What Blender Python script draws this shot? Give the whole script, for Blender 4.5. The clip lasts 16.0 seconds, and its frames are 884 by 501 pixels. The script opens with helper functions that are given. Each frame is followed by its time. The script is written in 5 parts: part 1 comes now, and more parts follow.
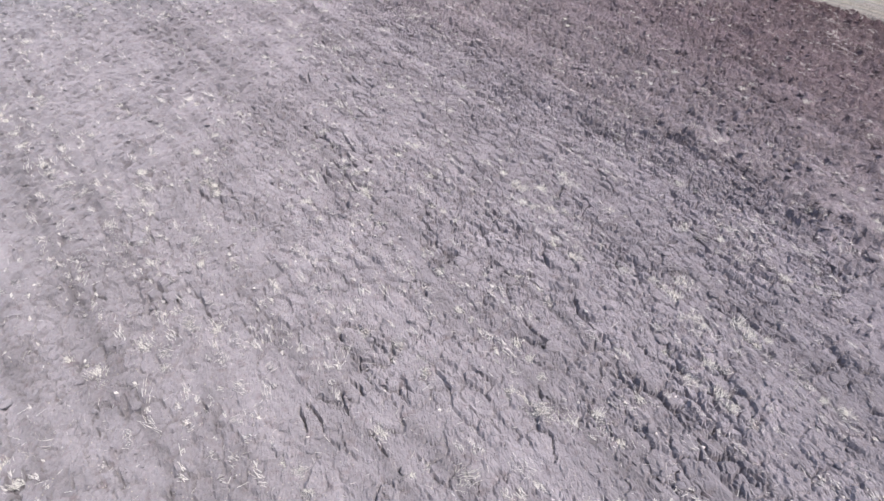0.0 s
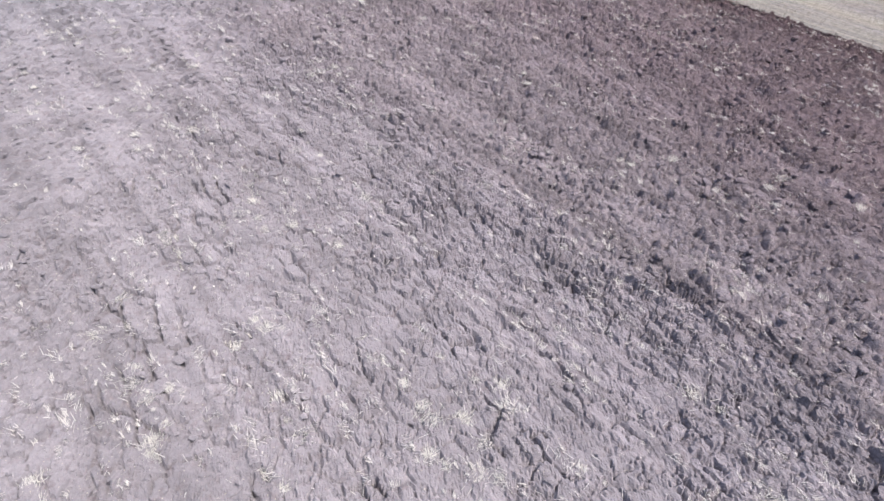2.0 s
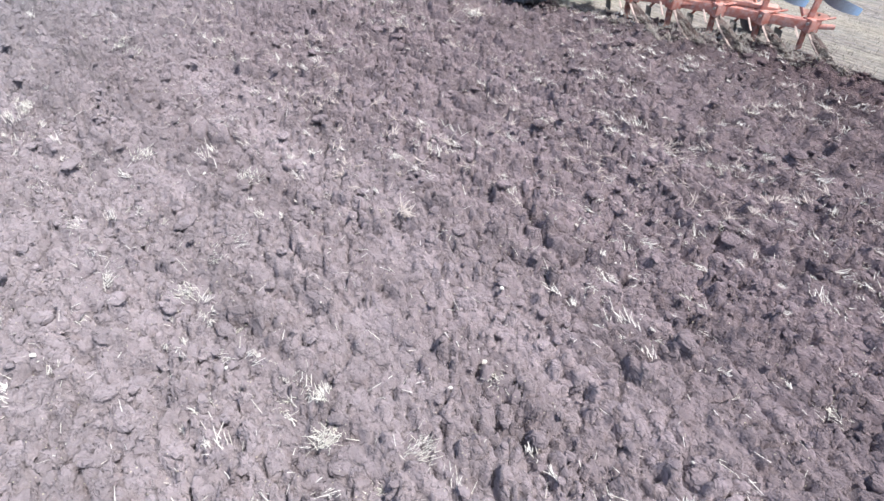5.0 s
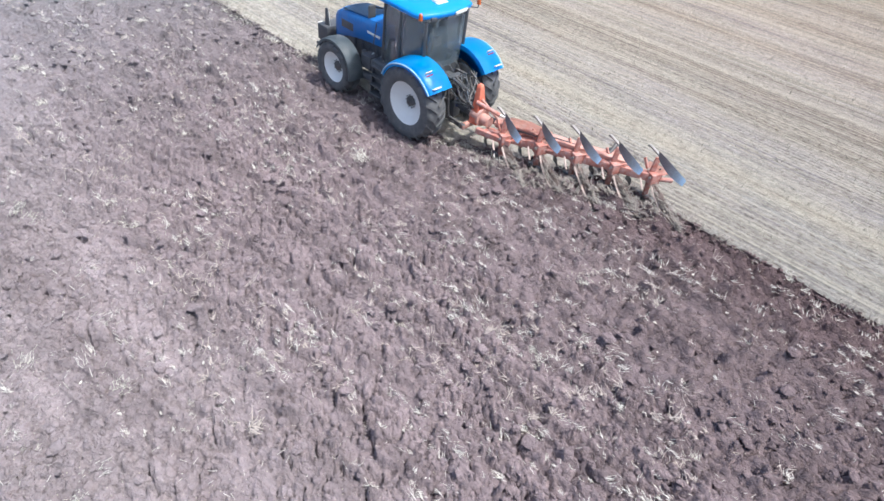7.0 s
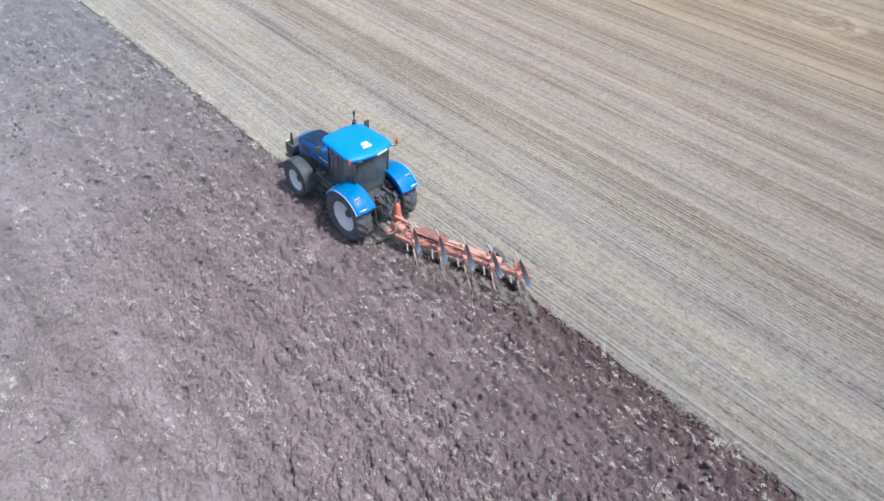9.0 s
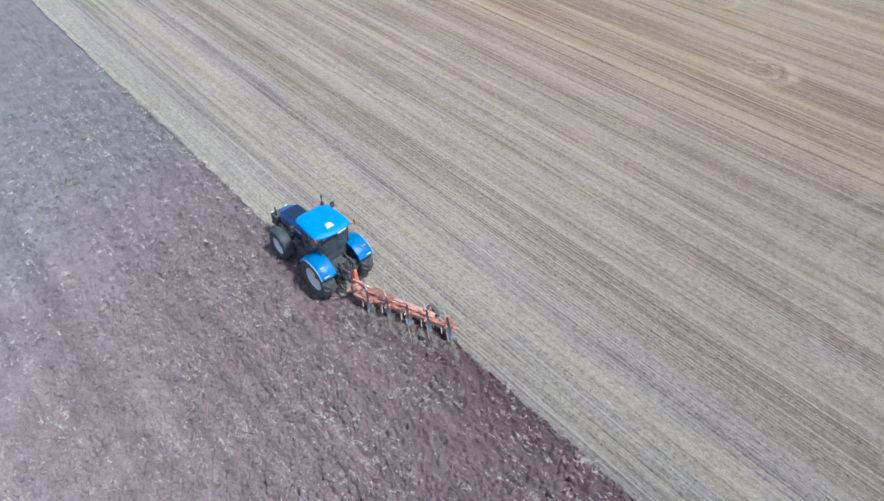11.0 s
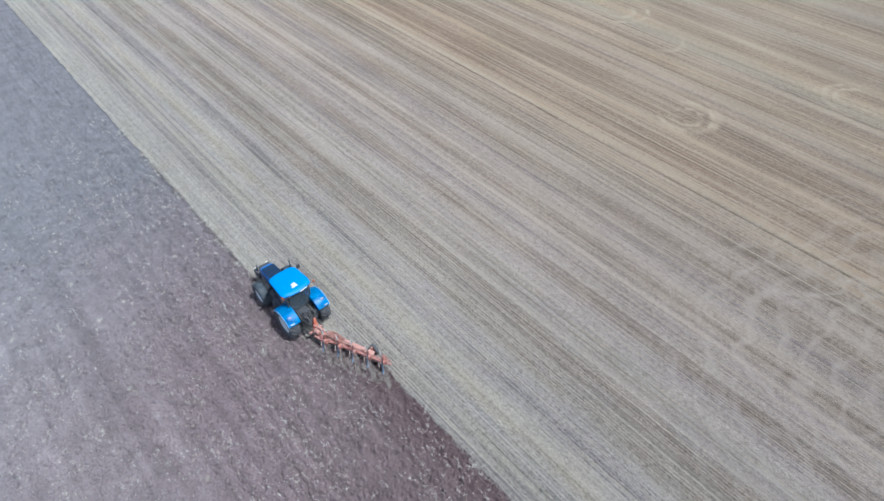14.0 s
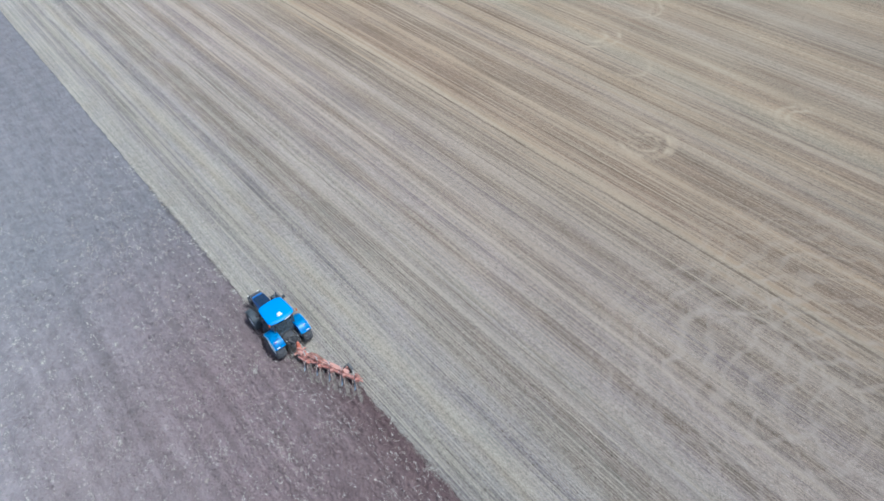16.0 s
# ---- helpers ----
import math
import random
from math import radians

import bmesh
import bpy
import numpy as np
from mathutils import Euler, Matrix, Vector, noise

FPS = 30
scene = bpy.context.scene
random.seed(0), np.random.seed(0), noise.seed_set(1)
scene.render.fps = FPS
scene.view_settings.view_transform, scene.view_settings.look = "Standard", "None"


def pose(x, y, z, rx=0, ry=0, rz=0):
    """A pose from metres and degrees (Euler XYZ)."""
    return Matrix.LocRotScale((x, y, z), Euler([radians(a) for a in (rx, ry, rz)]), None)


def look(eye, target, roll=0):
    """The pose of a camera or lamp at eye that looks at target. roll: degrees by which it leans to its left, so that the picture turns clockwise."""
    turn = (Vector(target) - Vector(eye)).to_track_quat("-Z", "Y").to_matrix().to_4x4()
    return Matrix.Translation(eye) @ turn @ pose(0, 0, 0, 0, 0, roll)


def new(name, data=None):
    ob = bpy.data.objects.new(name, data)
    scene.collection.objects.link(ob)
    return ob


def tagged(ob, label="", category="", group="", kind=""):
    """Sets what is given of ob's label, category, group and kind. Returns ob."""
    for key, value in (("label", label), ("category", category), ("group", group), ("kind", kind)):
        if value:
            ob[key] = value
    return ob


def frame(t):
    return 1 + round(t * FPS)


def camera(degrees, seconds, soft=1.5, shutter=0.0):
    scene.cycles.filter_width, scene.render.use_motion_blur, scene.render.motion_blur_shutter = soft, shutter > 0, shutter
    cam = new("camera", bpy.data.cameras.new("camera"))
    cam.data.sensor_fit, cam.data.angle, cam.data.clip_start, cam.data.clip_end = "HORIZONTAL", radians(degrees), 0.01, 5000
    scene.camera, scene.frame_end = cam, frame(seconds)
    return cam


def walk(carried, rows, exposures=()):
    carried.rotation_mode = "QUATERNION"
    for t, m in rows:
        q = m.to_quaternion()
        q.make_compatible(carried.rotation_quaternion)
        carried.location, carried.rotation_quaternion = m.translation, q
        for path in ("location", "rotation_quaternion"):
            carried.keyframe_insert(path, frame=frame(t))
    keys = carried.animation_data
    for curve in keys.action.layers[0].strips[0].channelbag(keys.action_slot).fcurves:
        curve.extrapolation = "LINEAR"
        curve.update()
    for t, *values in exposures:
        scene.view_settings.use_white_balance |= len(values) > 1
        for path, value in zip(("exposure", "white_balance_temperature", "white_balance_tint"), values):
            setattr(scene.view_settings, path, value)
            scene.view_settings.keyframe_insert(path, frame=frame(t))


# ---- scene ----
# ---------------------------------------------------------------- camera
# seconds, x, y, z, yaw, pitch, roll; the tractor's rear axle stands over the origin and it faces +y
PATH = [
    (0.0, -28.283, -20.304, 7.877, -38.868, -41.423, -3.195),
    (0.5, -27.236, -19.591, 7.902, -39.451, -41.710, -3.551),
    (1.0, -25.911, -18.671, 7.818, -39.890, -41.825, -3.602),
    (1.5, -24.276, -17.519, 7.555, -40.139, -41.895, -3.517),
    (2.0, -22.612, -16.243, 7.138, -40.501, -41.628, -3.670),
    (2.5, -20.870, -14.991, 6.627, -40.723, -41.457, -3.572),
    (3.0, -19.035, -13.741, 6.099, -40.883, -41.450, -3.424),
    (3.5, -17.166, -12.538, 5.599, -41.015, -41.326, -3.165),
    (4.0, -15.270, -11.268, 4.999, -41.213, -41.155, -2.731),
    (4.5, -13.521, -10.095, 4.517, -41.486, -41.127, -2.694),
    (5.0, -11.912, -9.074, 4.425, -41.955, -40.842, -2.645),
    (5.2, -11.314, -8.729, 4.540, -42.122, -40.686, -2.587),
    (7.3, -10.051, -9.622, 8.556, -45.087, -42.130, -5.166),
    (7.5, -10.033, -9.910, 9.145, -44.946, -42.238, -5.045),
    (8.0, -9.974, -10.691, 10.646, -44.547, -42.492, -4.650),
    (8.5, -9.879, -11.536, 12.038, -44.264, -42.730, -4.198),
    (9.0, -9.798, -12.346, 13.371, -44.018, -42.999, -3.813),
    (9.2, -9.775, -12.706, 13.958, -43.875, -43.027, -3.559),
    (11.5, -9.192, -16.185, 20.341, -42.945, -44.360, -2.243),
    (12.0, -9.043, -17.009, 21.621, -42.780, -44.611, -1.941),
    (12.5, -8.820, -17.842, 22.985, -42.528, -44.902, -1.500),
    (13.0, -8.560, -18.644, 24.306, -42.338, -45.270, -1.162),
    (13.5, -8.292, -19.397, 25.609, -42.184, -45.552, -0.766),
    (14.0, -7.989, -20.155, 26.887, -42.017, -45.857, -0.469),
    (14.5, -7.697, -20.932, 28.266, -42.009, -46.164, 0.032),
    (15.0, -7.344, -21.738, 29.596, -41.930, -46.469, 0.510),
    (15.5, -6.975, -22.559, 30.887, -41.819, -46.716, 0.914),
    (16.0, -6.604, -23.371, 32.154, -41.628, -46.900, 1.229),
]
cam = camera(74.0, 16.0, soft=1.5)
walk(cam, [(t, pose(x, y, z, 90 + pitch, roll, yaw)) for t, x, y, z, yaw, pitch, roll in PATH],
     exposures=[(0.0, 0.25, 6480, 14), (2.5, 0.34, 6420, 13), (4.0, 0.42, 6350, 10), (5.0, 0.61, 6290, 8), (7.5, 0.50, 6200, 6), (9.0, 0.22, 6080, 6), (12.0, -0.06, 5820, 4), (16.0, -0.15, 5680, 2)])

# ---------------------------------------------------------------- light
SUN_FROM = Vector((0.40, -0.92, 0.0)).normalized()
SUN_EL = radians(67)
world = bpy.data.worlds.new("sky")
scene.world = world
world.use_nodes = True
wn, wl = world.node_tree.nodes, world.node_tree.links
sky = wn.new("ShaderNodeTexSky")
sky.sky_type, sky.sun_disc = "NISHITA", False
sky.sun_elevation, sky.sun_rotation = SUN_EL, math.atan2(SUN_FROM.x, SUN_FROM.y)
sky.dust_density = 4.0
wn["Background"].inputs["Strength"].default_value = 0.15
wl.new(sky.outputs["Color"], wn["Background"].inputs["Color"])
sun_data = bpy.data.lights.new("sun", "SUN")
sun_data.energy, sun_data.angle, sun_data.color = 3.1, radians(1.5), (1.0, 0.965, 0.92)
sun = new("sun", sun_data)
toward = SUN_FROM * math.cos(SUN_EL) + Vector((0, 0, math.sin(SUN_EL)))
sun.matrix_world = look(toward * 60, (0, 0, 0))


# ---------------------------------------------------------------- materials
class Nodes:
    """A short way to write node trees."""

    def __init__(self, name):
        self.mat = bpy.data.materials.new(name)
        self.mat.use_nodes = True
        self.t = self.mat.node_tree
        self.b = self.t.nodes["Principled BSDF"]

    def n(self, kind, **kw):
        node = self.t.nodes.new("ShaderNode" + kind)
        for k, v in kw.items():
            setattr(node, k, v)
        return node

    def put(self, socket, value):
        if hasattr(value, "links"):
            self.t.links.new(value, socket)
        else:
            socket.default_value = value

    def math(self, op, a, b=0.0, clamp=False):
        m = self.n("Math", operation=op, use_clamp=clamp)
        self.put(m.inputs[0], a)
        self.put(m.inputs[1], b)
        return m.outputs[0]

    def place(self, scale=(1, 1, 1), geo=True):
        out = self.n("NewGeometry").outputs["Position"] if geo else self.n("TexCoord").outputs["Object"]
        m = self.n("Mapping")
        m.inputs["Scale"].default_value = scale
        self.put(m.inputs["Vector"], out)
        return m.outputs[0]

    def noise(self, scale, stretch=(1, 1, 1), detail=4.0, rough=0.55, geo=True):
        x = self.n("TexNoise")
        self.put(x.inputs["Vector"], self.place(stretch, geo))
        x.inputs["Scale"].default_value, x.inputs["Detail"].default_value = scale, detail
        x.inputs["Roughness"].default_value = rough
        return x.outputs["Fac"]

    def ramp(self, fac, stops, mode="LINEAR"):
        r = self.n("ValToRGB")
        r.color_ramp.interpolation = mode
        els = r.color_ramp.elements
        while len(els) < len(stops):
            els.new(0.5)
        for e, (at, col) in zip(els, stops):
            e.position = at
            e.color = (*col, 1) if isinstance(col, tuple) else (col, col, col, 1)
        self.put(r.inputs["Fac"], fac)
        return r.outputs["Color"]

    def mix(self, fac, a, b, kind="MIX"):
        m = self.n("Mix", data_type="RGBA", blend_type=kind)
        self.put(m.inputs[0], fac)
        for i, v in ((6, a), (7, b)):
            self.put(m.inputs[i], (*v, 1) if isinstance(v, tuple) else v)
        return m.outputs[2]

    def bump(self, height, strength=0.5, distance=0.02, normal=None):
        b = self.n("Bump")
        b.inputs["Strength"].default_value, b.inputs["Distance"].default_value = strength, distance
        self.put(b.inputs["Height"], height)
        if normal:
            self.put(b.inputs["Normal"], normal)
        return b.outputs["Normal"]

    def rough_diffuse(self):
        self.b.inputs["Diffuse Roughness"].default_value = 1.0

    def end(self, color=None, rough=None, normal=None, metal=None, spec=None):
        for key, v in (("Base Color", color), ("Roughness", rough), ("Normal", normal), ("Metallic", metal), ("Specular IOR Level", spec)):
            if v is not None:
                self.put(self.b.inputs[key], (*v, 1) if isinstance(v, tuple) else v)
        return self.mat


def solid(name, color, rough=0.5, metal=0.0, dust=0.3, dust_color=(0.36, 0.31, 0.27), scale=6.0, relief=0.15):
    """Paint, rubber or metal with blotchy dust, small scratches and a fine grain."""
    k = Nodes(name)
    blotch = k.noise(scale, detail=5)
    grain = k.noise(90, detail=3)
    amount = k.math("MULTIPLY", k.math("SUBTRACT", blotch, 0.38, True), dust * 2.2, True)
    col = k.mix(amount, color, dust_color)
    col = k.mix(0.12, col, k.ramp(grain, [(0.3, 0.1), (0.7, 0.9)]), "OVERLAY")
    r = k.math("ADD", k.math("MULTIPLY", amount, 0.5), rough, True)
    k.end(col, r, k.bump(grain, relief, 0.004), metal)
    return k.mat


def soil_material():
    k = Nodes("ploughed_soil")
    pos = k.n("SeparateXYZ")
    k.put(pos.inputs[0], k.n("NewGeometry").outputs["Position"])
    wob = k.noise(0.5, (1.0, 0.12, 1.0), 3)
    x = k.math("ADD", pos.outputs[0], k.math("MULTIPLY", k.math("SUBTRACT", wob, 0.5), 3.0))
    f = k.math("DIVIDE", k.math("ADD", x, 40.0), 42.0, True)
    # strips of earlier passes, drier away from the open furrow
    # the bluer stops at the low end also carry some haze
    dry_hazed = k.ramp(f, [(0.0, (0.255, 0.249, 0.265)), (0.30, (0.265, 0.250, 0.266)), (0.52, (0.270, 0.249, 0.266)), (0.57, (0.285, 0.260, 0.279)),
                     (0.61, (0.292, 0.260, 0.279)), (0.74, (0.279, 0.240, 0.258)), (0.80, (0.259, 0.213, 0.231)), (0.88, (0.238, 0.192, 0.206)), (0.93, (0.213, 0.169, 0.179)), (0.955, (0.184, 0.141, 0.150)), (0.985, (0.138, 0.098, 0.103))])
    lines = k.noise(2.0, (1.0, 0.025, 1.0), 4, 0.6)
    col = k.mix(0.34, dry_hazed, k.ramp(lines, [(0.34, 0.22), (0.46, 0.48), (0.7, 0.68)]), "OVERLAY")
    # whole passes of the plough, some drier than their neighbours
    passes = k.noise(0.55, (1.0, 0.012, 1.0), 2, 0.5)
    col = k.mix(0.40, col, k.ramp(passes, [(0.36, 0.38), (0.50, 0.50), (0.64, 0.62)]), "OVERLAY")
    for at, half, strength in ((-4.9, 0.75, 0.36), (-9.2, 0.6, 0.32), (-6.8, 0.35, 0.28)):
        near_line = k.math("SUBTRACT", 1.0, k.math("DIVIDE", k.math("ABSOLUTE", k.math("SUBTRACT", x, at)), half), True)
        col = k.mix(k.math("MULTIPLY", near_line, strength), col, (0.168, 0.138, 0.148))
    # haze put into the soil colour: purple shifts to blue-grey up the field
    haze = k.math("MULTIPLY", k.math("DIVIDE", k.math("SUBTRACT", pos.outputs[1], 0.5), 19.0, True), 0.66)
    col = k.mix(haze, col, (0.222, 0.244, 0.272))
    # darker and redder towards the near end, on the strips turned last
    near_red = k.math("MULTIPLY", k.math("DIVIDE", k.math("SUBTRACT", -4.0, pos.outputs[1]), 8.0, True), k.math("DIVIDE", k.math("ADD", x, 13.0), 6.0, True))
    col = k.mix(k.math("MULTIPLY", near_red, 0.42), col, (0.158, 0.112, 0.118))
    big = k.noise(1.1, detail=4)
    col = k.mix(0.35, col, k.ramp(big, [(0.3, 0.3), (0.7, 0.7)]), "OVERLAY")
    fine = k.noise(14, detail=6, rough=0.7)
    col = k.mix(0.20, col, k.ramp(fine, [(0.28, 0.22), (0.72, 0.76)]), "OVERLAY")
    speck = k.noise(55, detail=3, rough=0.7)
    col = k.mix(0.15, col, k.ramp(speck, [(0.3, 0.25), (0.7, 0.75)]), "OVERLAY")
    # moist soil where the crumbs are turned up
    moist = k.noise(5, detail=3)
    col = k.mix(k.math("MULTIPLY", k.math("SUBTRACT", moist, 0.56, True), 2.0, True), col, (0.13, 0.09, 0.088))
    # chaff flecks
    v = k.n("TexVoronoi")
    v.inputs["Scale"].default_value = 11.0
    k.put(v.inputs["Vector"], k.place((1, 1, 1)))
    fleck = k.math("LESS_THAN", v.outputs["Distance"], 0.09)
    col = k.mix(k.math("MULTIPLY", fleck, 0.7), col, (0.5, 0.46, 0.38))
    loose = k.math("ADD", k.math("MULTIPLY", k.math("DIVIDE", k.math("ADD", x, 17.5), 3.0, True), 0.25), 0.55)
    # crumbs: flat-topped grains with narrow cracks between them, in three sizes
    bump = None
    for scale, crack, dist in ((7.5, 0.13, 0.024), (21.0, 0.22, 0.008)):
        push = k.n("TexNoise")
        push.inputs["Scale"].default_value = scale * 1.4
        push.inputs["Detail"].default_value = 3.0
        k.put(push.inputs["Vector"], k.place((1, 1, 1)))
        part_of = k.n("VectorMath", operation="SCALE")
        k.put(part_of.inputs[0], push.outputs["Color"])
        part_of.inputs["Scale"].default_value = 1.1 / scale
        warp = k.n("VectorMath", operation="ADD")
        k.put(warp.inputs[0], k.place((1, 0.8, 1)))
        k.put(warp.inputs[1], part_of.outputs[0])
        w = k.n("TexVoronoi", feature="DISTANCE_TO_EDGE")
        w.inputs["Scale"].default_value = scale
        k.put(w.inputs["Vector"], warp.outputs[0])
        c = k.n("TexVoronoi")
        c.inputs["Scale"].default_value = scale
        k.put(c.inputs["Vector"], warp.outputs[0])
        sep = k.n("SeparateColor")
        k.put(sep.inputs[0], c.outputs["Color"])
        top = k.math("SMOOTH_MIN", k.math("DIVIDE", w.outputs["Distance"], crack), 1.0)
        h = k.math("ADD", top, k.math("MULTIPLY", sep.outputs[0], 0.7))
        bump = k.bump(h, 0.75, dist, bump)
        k.put(bump.node.inputs["Strength"], loose)
    bump = k.bump(k.noise(38, detail=5, rough=0.7), 0.25, 0.005, bump)
    k.rough_diffuse()
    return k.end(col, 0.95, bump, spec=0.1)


ROW = 0.165


def stubble_material():
    k = Nodes("stubble_ground")
    pos = k.n("SeparateXYZ")
    k.put(pos.inputs[0], k.n("NewGeometry").outputs["Position"])
    px, py = pos.outputs[0], pos.outputs[1]
    wob = k.noise(0.35, (1.0, 0.1, 1.0), 3)
    x = k.math("ADD", px, k.math("ADD", k.math("MULTIPLY", k.math("SUBTRACT", wob, 0.5), 0.8), k.math("MULTIPLY", k.math("SUBTRACT", k.noise(1.5, (1.0, 0.25, 1.0), 3), 0.5), 0.35)))
    pale, cream, green = (0.350, 0.330, 0.305), (0.362, 0.328, 0.268), (0.290, 0.272, 0.232)
    grey, lilac, brown, umber = (0.212, 0.200, 0.202), (0.240, 0.223, 0.224), (0.232, 0.202, 0.170), (0.198, 0.173, 0.148)
    near = [(-1.0, (0.345, 0.322, 0.285)), (0.7, pale), (1.9, lilac), (2.6, green), (3.2, lilac), (3.7, pale), (4.3, cream), (5.0, pale), (5.8, grey), (6.3, lilac), (6.9, pale),
            (7.5, brown), (8.1, brown), (8.6, green), (9.1, umber), (9.7, brown), (10.4, pale), (11.3, green), (12.0, pale), (12.8, lilac), (13.5, brown), (14.4, pale), (15.3, lilac),
            (16.3, pale), (17.3, brown), (18.3, pale), (19.7, lilac), (21.2, brown), (22.4, pale), (24.2, umber), (25.7, brown), (27.4, cream)]
    pale, lilac = (0.352, 0.315, 0.275), (0.275, 0.242, 0.218)
    cream, brown, umber = (0.375, 0.318, 0.250), (0.272, 0.222, 0.178), (0.225, 0.182, 0.146)
    far = [(27.4, cream), (28.6, brown), (30.0, umber), (31.6, brown), (32.6, cream), (33.3, umber), (34.4, brown), (35.6, umber), (36.9, pale), (37.7, brown), (38.8, lilac), (39.6, pale), (40.6, umber),
           (42.0, cream), (43.2, brown), (45.0, pale), (46.2, green), (48.0, cream), (49.3, brown), (51.0, cream), (52.5, umber), (54.0, brown),
           (55.5, pale), (58.0, brown), (60.5, cream), (63.0, umber), (66.0, pale), (69.0, brown), (73.0, cream), (78.0, brown), (86.0, cream), (100.0, brown)]
    a = k.ramp(k.math("DIVIDE", k.math("ADD", x, 1.0), 28.4, True), [((at + 1) / 28.4, c) for at, c in near])
    b = k.ramp(k.math("DIVIDE", k.math("SUBTRACT", x, 27.4), 72.6, True), [((at - 27.4) / 72.6, c) for at, c in far])
    col = k.mix(k.math("GREATER_THAN", x, 27.4), a, b)
    # the thinner the straw on a stripe, the more its drill rows show
    sparse = k.ramp(k.math("ADD", col, 0.0), [(0.21, 1.0), (0.30, 0.22)])
    # lodged and trampled places where the stripes fade
    fade = k.ramp(k.noise(0.16, (1.0, 0.45, 1.0), 4), [(0.42, 0.0), (0.64, 0.34)])
    col = k.mix(fade, col, (0.312, 0.286, 0.250))
    # narrow streaks along the drill lines
    streak = k.noise(2.6, (1.0, 0.035, 1.0), 5, 0.65)
    col = k.mix(0.28, col, k.ramp(streak, [(0.3, 0.33), (0.7, 0.67)]), "OVERLAY")
    long_lines = k.noise(3.4, (1.0, 0.006, 1.0), 3, 0.6)
    col = k.mix(0.42, col, k.ramp(long_lines, [(0.3, 0.22), (0.7, 0.78)]), "OVERLAY")
    hair = k.noise(7.0, (1.0, 0.02, 1.0), 4, 0.6)
    col = k.mix(0.10, col, k.ramp(hair, [(0.3, 0.38), (0.7, 0.62)]), "OVERLAY")
    # a green bloom of regrowth and lilac-grey bare places on the land ploughed next
    close = k.ramp(k.math("DIVIDE", px, 40.0, True), [(0.1, 1.0), (0.75, 0.25)])
    for scale, shift, tone in ((0.75, (1.0, 0.35, 1.0), (0.292, 0.292, 0.256)), (0.6, (0.8, 0.22, 1.3), (0.272, 0.248, 0.266)), (0.9, (0.7, 0.45, 0.8), (0.352, 0.318, 0.272))):
        bloom = k.ramp(k.noise(scale, shift, 4, 0.65), [(0.50, 0.0), (0.66, 0.46)])
        col = k.mix(k.math("MULTIPLY", bloom, close), col, tone)
    patch = k.noise(0.22, (1.0, 0.5, 1.0), 4)
    col = k.mix(0.3, col, k.ramp(patch, [(0.3, 0.3), (0.7, 0.7)]), "OVERLAY")
    # drill rows: bare soil shows between the lines of stems, more in some passes than in others
    sway = k.math("MULTIPLY", k.math("SUBTRACT", k.noise(1.3, (1.0, 0.5, 1.0), 3), 0.5), 0.16)
    row = k.math("SINE", k.math("MULTIPLY", k.math("ADD", px, sway), 2 * math.pi / ROW))
    broken = k.noise(7, (1.0, 0.6, 1.0), 5, 0.7)
    rows = k.math("ADD", k.math("MULTIPLY", row, k.math("MULTIPLY", sparse, 0.42)), k.math("MULTIPLY", k.math("SUBTRACT", broken, 0.5), 2.1))
    shown = k.math("MULTIPLY", k.ramp(k.noise(0.45, (1.0, 0.06, 1.0), 4), [(0.36, 0.35), (0.60, 1.0)]), k.ramp(k.math("DIVIDE", px, 40.0, True), [(0.15, 0.95), (0.7, 0.5)]))
    gap = k.math("MULTIPLY", k.math("SUBTRACT", k.math("MULTIPLY", rows, -1.0), 0.05, True), 0.42, True)
    beads = k.ramp(k.noise(7.5, (0.9, 0.8, 1.0), 2, 0.5), [(0.54, 0.0), (0.61, 1.0)])
    between = k.math("MULTIPLY", k.math("SUBTRACT", k.math("MULTIPLY", row, -0.6), -0.35, True), beads)
    gap = k.math("MULTIPLY", k.math("ADD", gap, k.math("MULTIPLY", between, k.math("ADD", k.math("MULTIPLY", sparse, 0.7), 0.5))), shown, True)
    col = k.mix(gap, col, (0.135, 0.112, 0.098))
    clump = k.noise(3.2, (1.0, 0.6, 1.0), 3, 0.6)
    col = k.mix(0.30, col, k.ramp(clump, [(0.3, 0.25), (0.7, 0.75)]), "OVERLAY")
    mottle = k.noise(8.5, (1.0, 0.55, 1.0), 3, 0.75)
    col = k.mix(0.33, col, k.ramp(mottle, [(0.32, 0.14), (0.68, 0.86)]), "OVERLAY")
    fine = k.noise(26, (1.0, 0.5, 1.0), 5, 0.7)
    col = k.mix(0.5, col, k.ramp(fine, [(0.3, 0.25), (0.7, 0.75)]), "OVERLAY")

    # wheel lines: dark rut with paler shoulders
    def rut(at, half, strength, tone):
        d = k.math("ABSOLUTE", k.math("SUBTRACT", x, at))
        return k.math("MULTIPLY", k.math("SUBTRACT", 1.0, k.math("DIVIDE", d, half), True), k.math("MULTIPLY", k.ramp(k.noise(1.2, (1, 0.1, 1), 3), [(0.35, 0.3), (0.6, 1.0)]), strength), True), tone

    soil_dark = (0.12, 0.095, 0.08)
